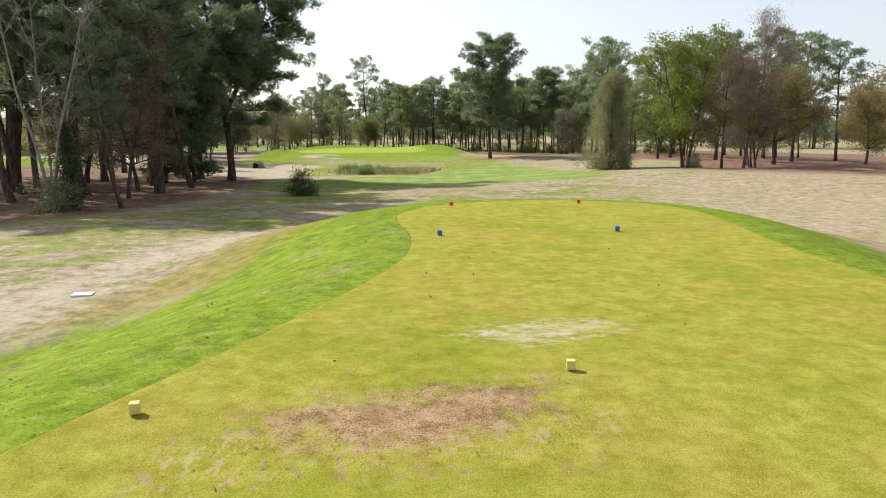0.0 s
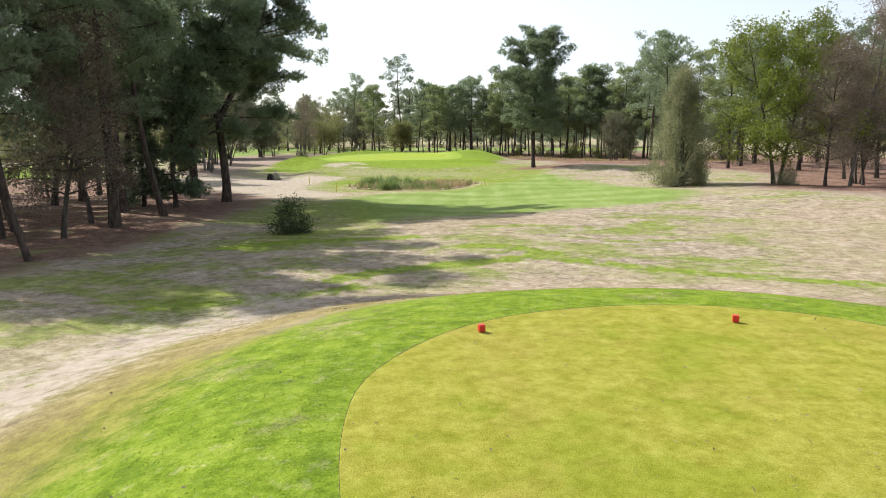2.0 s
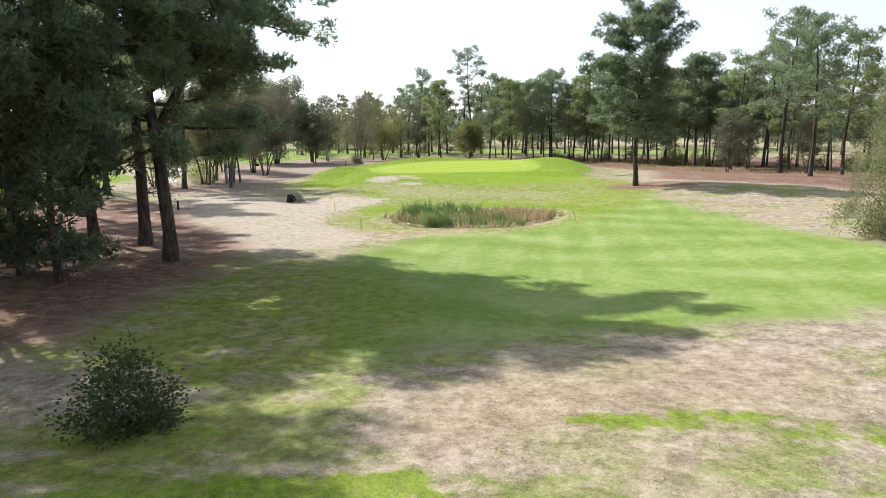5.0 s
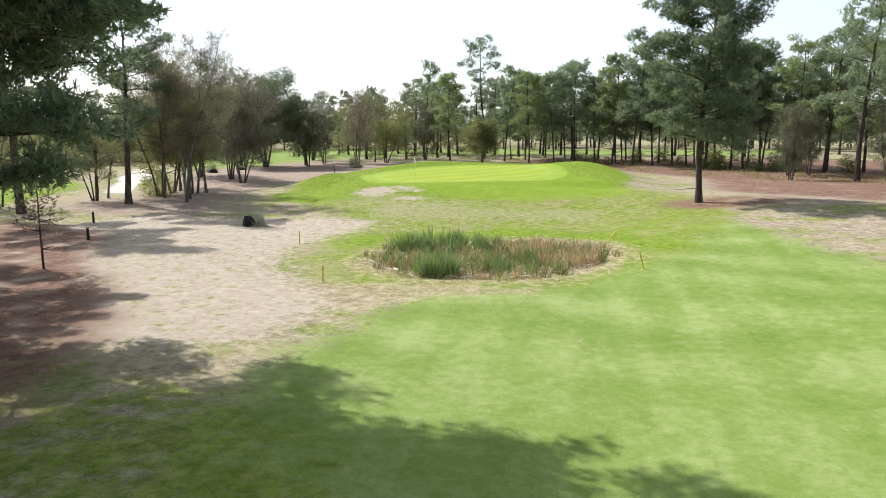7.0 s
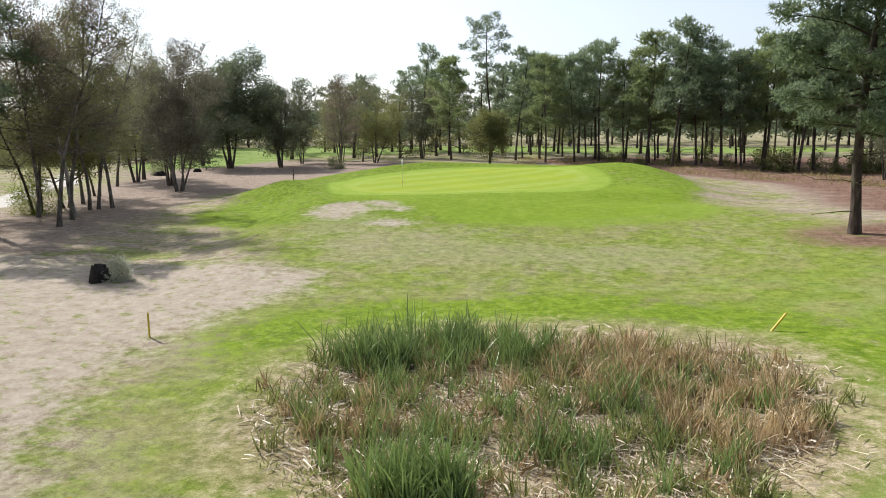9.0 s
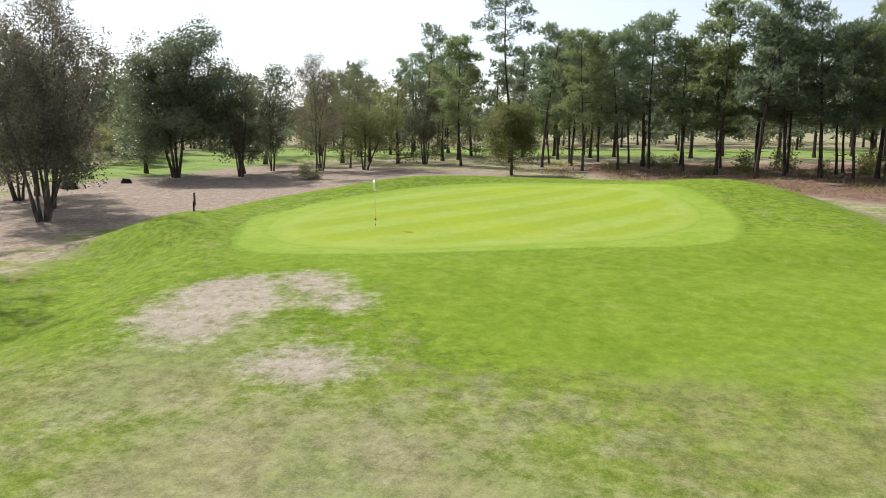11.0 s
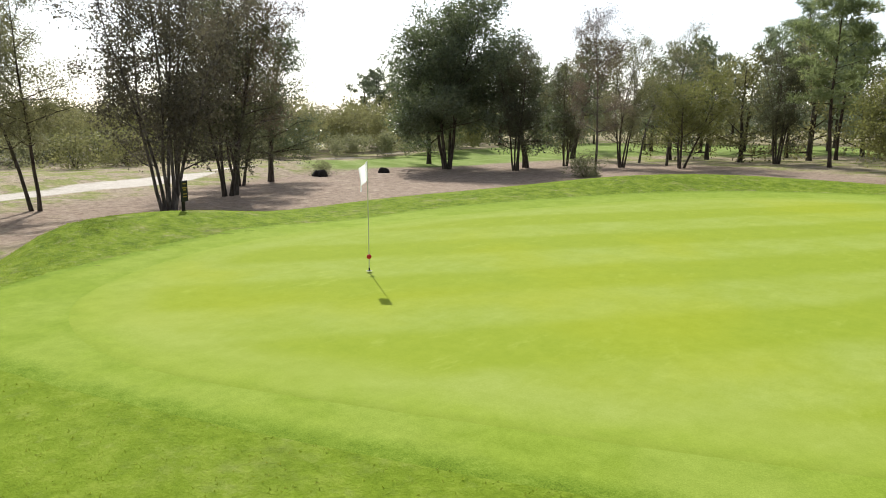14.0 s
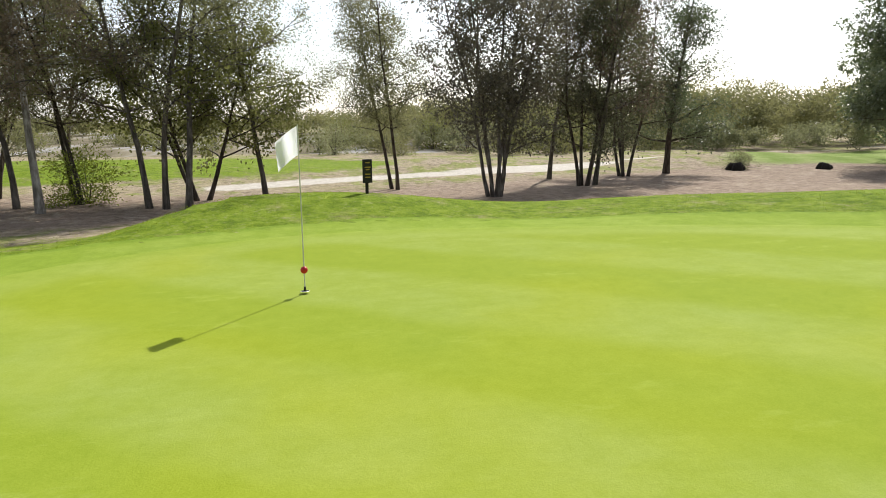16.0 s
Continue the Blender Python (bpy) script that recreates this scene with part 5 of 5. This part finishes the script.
M_STEEL = plain("steel", (0.45, 0.45, 0.44), 0.35, 0.5, 40, 0.1, 1.0)
M_WHITE = plain("white_paint", (0.78, 0.78, 0.76), 0.5, 0.4, 30, 0.06)
M_YELLOW = plain("yellow_paint", (0.55, 0.42, 0.04), 0.6, 0.4, 30, 0.2)
M_BLACK = plain("black_paint", (0.02, 0.019, 0.018), 0.6, 0.4, 30, 0.4)
M_CHAR = plain("charred_wood", (0.03, 0.026, 0.022), 0.9, 0.2, 14, 0.6)
M_LOG = plain("weathered_log", (0.13, 0.09, 0.06), 0.9, 0.2, 14, 0.5)
M_GOLD = plain("gold_marks", (0.45, 0.3, 0.05), 0.5, 0.4, 30, 0.15)
M_RED = plain("red_paint", (0.55, 0.012, 0.012), 0.4, 0.5, 30, 0.1)

for x, y, c, wd, a in ((-2.5, 5.5, (0.66, 0.55, 0.2), "cream yellow", 12), (1.3, 6.6, (0.66, 0.55, 0.2), "cream yellow", -8),
                       (0.02, 15.6, (0.012, 0.12, 0.45), "blue", 10), (4.2, 16.35, (0.012, 0.12, 0.45), "blue", -6),
                       (0.38, 22.0, (0.6, 0.03, 0.015), "red", 20), (4.55, 22.75, (0.6, 0.03, 0.015), "red", -14)):
    tee_marker(x, y, c, wd, a)
e = group_at("ground_plaque", "small white square plaque set in the grass", "plaque", -8.7, 16.8, 12)
part("slab", box(0.48, 0.34, 0.04, 0, 0, 0.02, 0.008), M_WHITE, e)


def stake(x, y, h, tilt, turn):
    e = group_at("hazard_stake", "slim yellow wooden hazard stake by the reed bed", "stake", x, y, turn, "yellow hazard stakes")
    m = Matrix.Rotation(radians(tilt), 4, "Y")
    part("post", box(0.055, 0.055, h, *(m @ Vector((0, 0, h / 2 - 0.05))), 0.006, m), M_YELLOW, e)
    part("tip", cyl(0.036, 0.004, 0.05, *(m @ Vector((0, 0, h - 0.03))), 4, 0, m), M_YELLOW, e)


stake(-13.2, 77.8, 0.8, 0, 10)
stake(-18.1, 87.5, 0.78, 0, 30)
stake(1.1, 81.4, 0.88, -17, 20)
stake(0.05, 90.4, 0.72, 40, 20)


def wooden_post(x, y, h):
    e = group_at("wooden_post", "short dark weathered wooden post in bare soil", "post", x, y, 20, "short posts")
    part("shaft", cyl(0.09, 0.08, h, 0, 0, h / 2 - 0.05, 12, 0.015), M_CHAR, e)
    part("cap", cyl(0.1, 0.085, 0.05, 0, 0, h - 0.03, 12, 0.012), M_LOG, e)


wooden_post(-31.2, 86.3, 0.75)
wooden_post(-36.3, 93.8, 0.8)


def log_stump(x, y, r, h, turn, label, mat):
    rng = np.random.default_rng(int(abs(x * 10)))
    bm = cyl(r * 1.15, r * 0.95, h, 0, 0, h / 2 - 0.05, 18)
    bmesh.ops.subdivide_edges(bm, edges=bm.edges[:], cuts=2, use_grid_fill=True)
    for v in bm.verts:
        k = (1 + 0.2 * math.sin(3 * math.atan2(v.co.y, v.co.x) + x) + 0.1 * math.sin(7 * math.atan2(v.co.y, v.co.x)) + rng.normal(0, 0.04)) * (1.12 - 0.35 * max(0, v.co.z / h) ** 2)
        v.co.x *= k
        v.co.y *= k
        v.co.z += rng.normal(0, 0.03) - 0.22 * max(0, math.cos(math.atan2(v.co.y, v.co.x) + x)) if v.co.z > h * 0.6 else 0
    e = group_at("tree_stump", label, "stump", x, y, turn, "stumps")
    part("wood", bm, mat, e, smooth_shade=True)


log_stump(-24.4, 94.0, 0.32, 0.72, 0, "charred black stump with a small variegated shrub", M_CHAR)
stand(shrub(83, 0.78, 0.62, M_PALE, "small pale variegated shrub beside a black stump", 2600, (0.085, 0.05)), -23.75, 94.3)
log_stump(-58.4, 153.4, 0.55, 0.6, 40, "old dark stump on bare ground", M_CHAR)
log_stump(-56.4, 159.3, 0.42, 0.5, 80, "old dark stump on bare ground", M_CHAR)
stand(pale, -59.1, 154.0, 30, 0.85)


def flag():
    x, y = -18.65, 122.75
    e = group_at("golf_flag", "limp white flag on a thin pole with red ball", "golf flag", x, y, 0, dz=0.045)
    part("pole", cyl(0.009, 0.007, 2.13, 0, 0, 1.065, 10), plain("pole_paint", (0.62, 0.62, 0.55), 0.35, 0.5), e, "thin pale fibreglass pole")
    bm = bmesh.new()
    n, rows = 12, 8
    grid = []
    for j in range(rows + 1):
        for i in range(n + 1):
            u, w = i / n, j / rows
            py = -0.01 - 0.27 * u * (1 - 0.1 * w)
            pz = 2.11 - 0.36 * w - 0.2 * u ** 1.2
            px = 0.07 * math.sin(u * 7.5 + w * 1.2) * u + 0.03 * u
            grid.append(bm.verts.new((px, py, pz)))
    for j in range(rows):
        for i in range(n):
            a = j * (n + 1) + i
            bm.faces.new((grid[a], grid[a + 1], grid[a + n + 2], grid[a + n + 1]))
    bmesh.ops.solidify(bm, geom=bm.faces[:], thickness=0.003)
    k = Mat("flag_cloth")
    part("flag", bm, k.leafy((0.94, 0.94, 0.96), (0.97, 0.97, 1.0), 0.6, 0.8), e, "plain white cloth flag", True)
    bm = bmesh.new()
    bmesh.ops.create_uvsphere(bm, u_segments=16, v_segments=10, radius=0.048, matrix=Matrix.Translation((0, 0, 0.28)))
    part("ball", bm, M_RED, e, "red ball on the pole", True)
    part("ferrule", cyl(0.016, 0.014, 0.06, 0, 0, 0.03, 10), M_BLACK, e)
    h = group_at("hole_cup", "round white-lined hole in the putting green", "hole", x, y, 0, dz=0.043)
    bm = bmesh.new()
    bmesh.ops.create_circle(bm, cap_ends=True, radius=0.054, segments=24, matrix=Matrix.Translation((0, 0, 0.003)))
    part("hole", bm, M_BLACK, h)
    bm = bmesh.new()
    a = [bm.verts.new((0.06 * math.cos(i * 0.2618), 0.06 * math.sin(i * 0.2618), 0.002)) for i in range(24)]
    b = [bm.verts.new((0.053 * math.cos(i * 0.2618), 0.053 * math.sin(i * 0.2618), 0.006)) for i in range(24)]
    for i in range(24):
        bm.faces.new((a[i], a[(i + 1) % 24], b[(i + 1) % 24], b[i]))
    part("rim", bm, M_WHITE, h)


flag()


def sign():
    e = group_at("tee_sign", "small dark notice board on a post with gold marks", "sign", -28.2, 124.1, 108)
    part("post", box(0.07, 0.07, 0.55, 0, 0, 0.2, 0.008), M_CHAR, e)
    board = part("board", box(0.26, 0.045, 0.62, 0, -0.06, 0.58, 0.01), M_BLACK, e, "black board")
    for z, wd in ((0.8, 0.12), (0.68, 0.16), (0.62, 0.1), (0.5, 0.14), (0.42, 0.14)):
        part("mark", box(wd, 0.006, 0.03, 0, -0.085, z), M_GOLD, board, "gold bar")


sign()


# ---- reeds and grass ----
def blade_mesh(name, base, up, side, length, width, mat, sag):
    """Bent blades: three spans each, narrowing to the tip."""
    n = len(base)
    rows = []
    for f, wd in ((0.0, 1.0), (0.45, 0.85), (0.8, 0.5)):
        c = base + up * (length * f)[:, None] + sag * (length * f * f)[:, None]
        rows += [c - side * (width * wd * 0.5)[:, None], c + side * (width * wd * 0.5)[:, None]]
    rows.append(base + up * length[:, None] + sag * length[:, None])
    v = np.stack(rows, 1).reshape(-1, 3)
    k = np.arange(n)[:, None] * 7
    quads = np.concatenate((k + np.array([0, 1, 3, 2]), k + np.array([2, 3, 5, 4])))
    me = mesh_from(name, v.tolist(), quads.tolist() + (k + np.array([4, 5, 6])).tolist(), mat)
    return me


def reed_bed(name, label, mat, seed, clumps, per, tall, wide, spread, spots, lean=0.14, flat=False):
    rng = np.random.default_rng(seed)
    pts = []
    while len(pts) < clumps:
        x, y, r = spots[int(rng.integers(0, len(spots)))]
        a, q = rng.uniform(0, 6.283), r * math.sqrt(rng.random())
        px, py = x + q * math.cos(a), y + q * 0.75 * math.sin(a)
        if outside(POND, px, py) < -0.8 + rng.normal(0, 0.5):
            pts.append((px, py))
    c = np.repeat(np.array(pts), per, 0)
    n = len(c)
    c = c + rng.normal(0, spread, c.shape)
    base = np.column_stack((c, height(c[:, 0], c[:, 1]) - 0.03))
    big = np.repeat(rng.uniform(0.7, 1.1, clumps), per)
    up = unit(np.column_stack((rng.normal(0, lean, n), rng.normal(0, lean, n), np.full(n, 0.05 if flat else 1.0))))
    if flat:
        base[:, 2] += rng.uniform(0.04, 0.2, n)
    side = unit(np.cross(up, rng.normal(0, 1, (n, 3))))
    sag = unit(rng.normal(0, 1, (n, 3)) * np.array([1, 1, 0.3]) - np.array([0, 0, 0.3])) * rng.uniform(0.03, 0.55, n)[:, None]
    me = blade_mesh(name, base, up, side, tall * big * rng.uniform(0.6, 1.15, n), wide * rng.uniform(0.7, 1.3, n), mat, sag)
    return tagged(new(name, me), label, "reeds", kind="stuff")


M_REED = leaf_material("green_reeds", (0.03, 0.065, 0.016), (0.33, 0.43, 0.15), (0.3, 0.4, 0.1), 0.2, 0.4, 0.5)
M_REED_OLIVE = leaf_material("fading_reeds", (0.085, 0.105, 0.022), (0.52, 0.54, 0.2), (0.4, 0.42, 0.13), 0.18, 0.45, 0.4)
M_REED_DRY = leaf_material("dry_reeds", (0.17, 0.105, 0.045), (0.86, 0.68, 0.4), (0.52, 0.4, 0.2), 0.18, 0.45, 0.4)
M_REED_PALE = leaf_material("fallen_reeds", (0.36, 0.27, 0.17), (0.82, 0.7, 0.52), (0.5, 0.4, 0.26), 0.12, 0.45, 0.4)
M_REED_BROWN = leaf_material("rusty_reeds", (0.16, 0.095, 0.045), (0.7, 0.5, 0.29), (0.46, 0.33, 0.16), 0.2)
ALL = ((-6.2, 84.5, 7.2),)
reed_bed("green_reeds", "upright green reeds in the dry pond", M_REED, 1, 80, 26, 1.25, 0.042, 0.13, ((-9.8, 87.6, 2.0), (-8.0, 88.2, 1.8), (-11.0, 86.6, 1.2), (-8.4, 79.9, 0.9)), 0.13)
reed_bed("green_reed_tufts", "scattered green reed tufts among dry ones", M_REED, 5, 125, 24, 0.8, 0.034, 0.12, ((-7.4, 84.3, 6.0),), 0.2)
reed_bed("fading_reeds", "olive fading reeds in the dry pond", M_REED_OLIVE, 2, 210, 24, 0.66, 0.034, 0.12, ALL, 0.24)
reed_bed("dry_reeds", "upright tan dead reeds in the dry pond", M_REED_DRY, 3, 112, 28, 0.85, 0.034, 0.12, ((-2.4, 86.4, 2.6), (-1.6, 84.0, 2.2), (-4.6, 87.2, 2.2), (-6, 84, 6.8)), 0.24)
reed_bed("brown_reeds", "collapsed rusty brown reeds in the dry pond", M_REED_BROWN, 7, 115, 20, 0.5, 0.04, 0.16, ALL, 0.45)
reed_bed("fallen_reeds", "pale fallen reed stems on the pond floor", M_REED_PALE, 4, 900, 8, 0.4, 0.028, 0.35, ALL, 0.8, True)
reed_bed("low_sedge", "low yellow-green sedge between the reeds", M_REED_OLIVE, 6, 300, 16, 0.2, 0.028, 0.25, ((-12.2, 83.5, 2.2), (-9, 79.6, 2.5), (-4, 79.8, 2.5), (-6, 84, 7.6)), 0.4)


def grass(name, label, mat, seed, count, x0, x1, y0, y1, test, tall, wide):
    rng = np.random.default_rng(seed)
    x, y = rng.uniform(x0, x1, count), rng.uniform(y0, y1, count)
    keep = test(x, y, rng)
    x, y = x[keep], y[keep]
    n = len(x)
    base = np.column_stack((x, y, height(x, y) - 0.005))
    up = unit(np.column_stack((rng.normal(0, 0.9, n), rng.normal(0, 0.9, n), np.ones(n))))
    side = unit(np.cross(up, rng.normal(0, 1, (n, 3))))
    me = leaf_mesh(name, base, up, side, tall * rng.uniform(0.5, 1.3, n), wide * rng.uniform(0.7, 1.3, n), mat, False)
    return tagged(new(name, me), label, "grass", kind="stuff")


def blade_material(name, a, b, c, glow):
    k = Mat(name)
    f = k.calc("ADD", k.calc("MULTIPLY", k.island(), 0.5), k.calc("MULTIPLY", k.noise(0.9, 4), 0.55))
    col = k.ramp(f, (0.25, a), (0.52, b), (0.8, c))
    return k.leafy(col, k.mix(0.5, col, glow), 0.5, 0.8, 0.08)


M_BLADE = blade_material("rough_grass", (0.11, 0.16, 0.012), (0.2, 0.275, 0.024), (0.36, 0.39, 0.07), (0.38, 0.45, 0.05))
M_STRAW = blade_material("straw_grass", (0.15, 0.13, 0.05), (0.32, 0.26, 0.14), (0.48, 0.41, 0.26), (0.4, 0.34, 0.2))


def on_tee_bank(x, y, rng):
    d = outside(TEE, x, y)
    return (d > 0.02) & (d < 5.2 - 2.0 * rng.random(len(x)))


def on_green_bank(x, y, rng):
    d = outside(COLLAR, x, y)
    return (d > 0.02) & (d < 8 + 5 * (y < 116) - 4 * rng.random(len(x)))


grass("tee_bank_grass", "longer green grass on the tee bank", M_BLADE, 1, 60000, -8, 13.5, 3, 31, on_tee_bank, 0.018, 0.02)
grass("green_bank_grass", "longer green grass round the putting green", M_BLADE, 2, 110000, -34, -2, 103, 150, on_green_bank, 0.032, 0.018)
def in_tufts(scale, share):
    """Keeps what falls in small uneven tufts."""
    def test(x, y, rng):
        v = np.sin(x * scale + 1.7 * np.sin(y * scale * 0.7)) * np.sin(y * scale * 1.1 + 1.3 * np.sin(x * scale * 0.6))
        return (v + rng.normal(0, 0.25, len(x)) > share) & (outside(TEE, x, y) > 4.2)
    return test


grass("dry_grass", "short dry straw grass on the rough", M_STRAW, 3, 110000, -13, 14, 26, 50, in_tufts(3.1, 0.25), 0.03, 0.026)
grass("green_tufts", "low green grass tufts on the dry rough", M_BLADE, 6, 60000, -13, 14, 26, 50, in_tufts(2.3, 0.45), 0.03, 0.026)
grass("sand_tufts", "green grass tufts on bare sandy ground", M_BLADE, 8, 30000, -23, -12, 103, 115, lambda x, y, rng: (outside(COLLAR, x, y) > 0.5) & (np.sin(x * 4.1 + np.sin(y * 3.3)) * np.sin(y * 4.7 + np.sin(x * 2.9)) + rng.normal(0, 0.3, len(x)) > 0.35), 0.03, 0.024)


M_BRACKEN = blade_material("dry_bracken", (0.12, 0.10, 0.04), (0.3, 0.245, 0.11), (0.46, 0.38, 0.2), (0.45, 0.38, 0.16))
WOOD_EDGE = rounded([(-18, 176), (-8, 166), (4, 160), (14, 150), (20, 140), (30, 128), (44, 112), (52, 118), (44, 140), (36, 160), (20, 182), (-6, 200), (-20, 196)])
grass("bracken", "tall tan dry grass and bracken under the pines", M_BRACKEN, 4, 60000, -20, 52, 110, 200, lambda x, y, rng: (outside(WOOD_EDGE, x, y) < 0) & (np.sin(x * 0.9) + np.sin(y * 0.8 + x * 0.4) + rng.normal(0, 0.5, len(x)) > 0.3), 0.5, 0.07)


def litter_leaves(name, label, seed, count, x0, x1, y0, y1, size, mat, dz, inside_of):
    rng = np.random.default_rng(seed)
    x, y = rng.uniform(x0, x1, count), rng.uniform(y0, y1, count)
    keep = outside(inside_of, x, y) < 0
    x, y = x[keep], y[keep]
    n = len(x)
    ax = unit(np.column_stack((rng.normal(0, 1, n), rng.normal(0, 1, n), rng.uniform(0.05, 0.5, n))))
    side = unit(np.cross(ax, rng.normal(0, 0.35, (n, 3)) + np.array([0, 0, 1])))
    me = leaf_mesh(name, np.column_stack((x, y, height(x, y) + dz)), ax, side, size * rng.uniform(0.5, 1.5, n), size * rng.uniform(0.3, 0.8, n), mat)
    return tagged(new(name, me), label, "leaves", kind="stuff")


BANK = rounded([(-7, 8), (-6, 16), (-5.5, 24), (-2, 30), (3, 30), (7.8, 24), (8, 3), (-3, 3)])
litter_leaves("fallen_leaves", "scattered dry brown leaves on the tee", 7, 260, -4, 8, 3, 24, 0.045, M_RUSSET, 0.025, TEE)
litter_leaves("bank_leaves", "scattered dry leaves on the grass bank", 8, 130, -8, 0, 6, 32, 0.06, M_RUSSET, 0.03, BANK)
litter_leaves("pale_leaves", "few pale dry leaves on the tee and bank", 9, 260, -6, 8, 3, 30, 0.05, M_STRAW, 0.03, BANK)
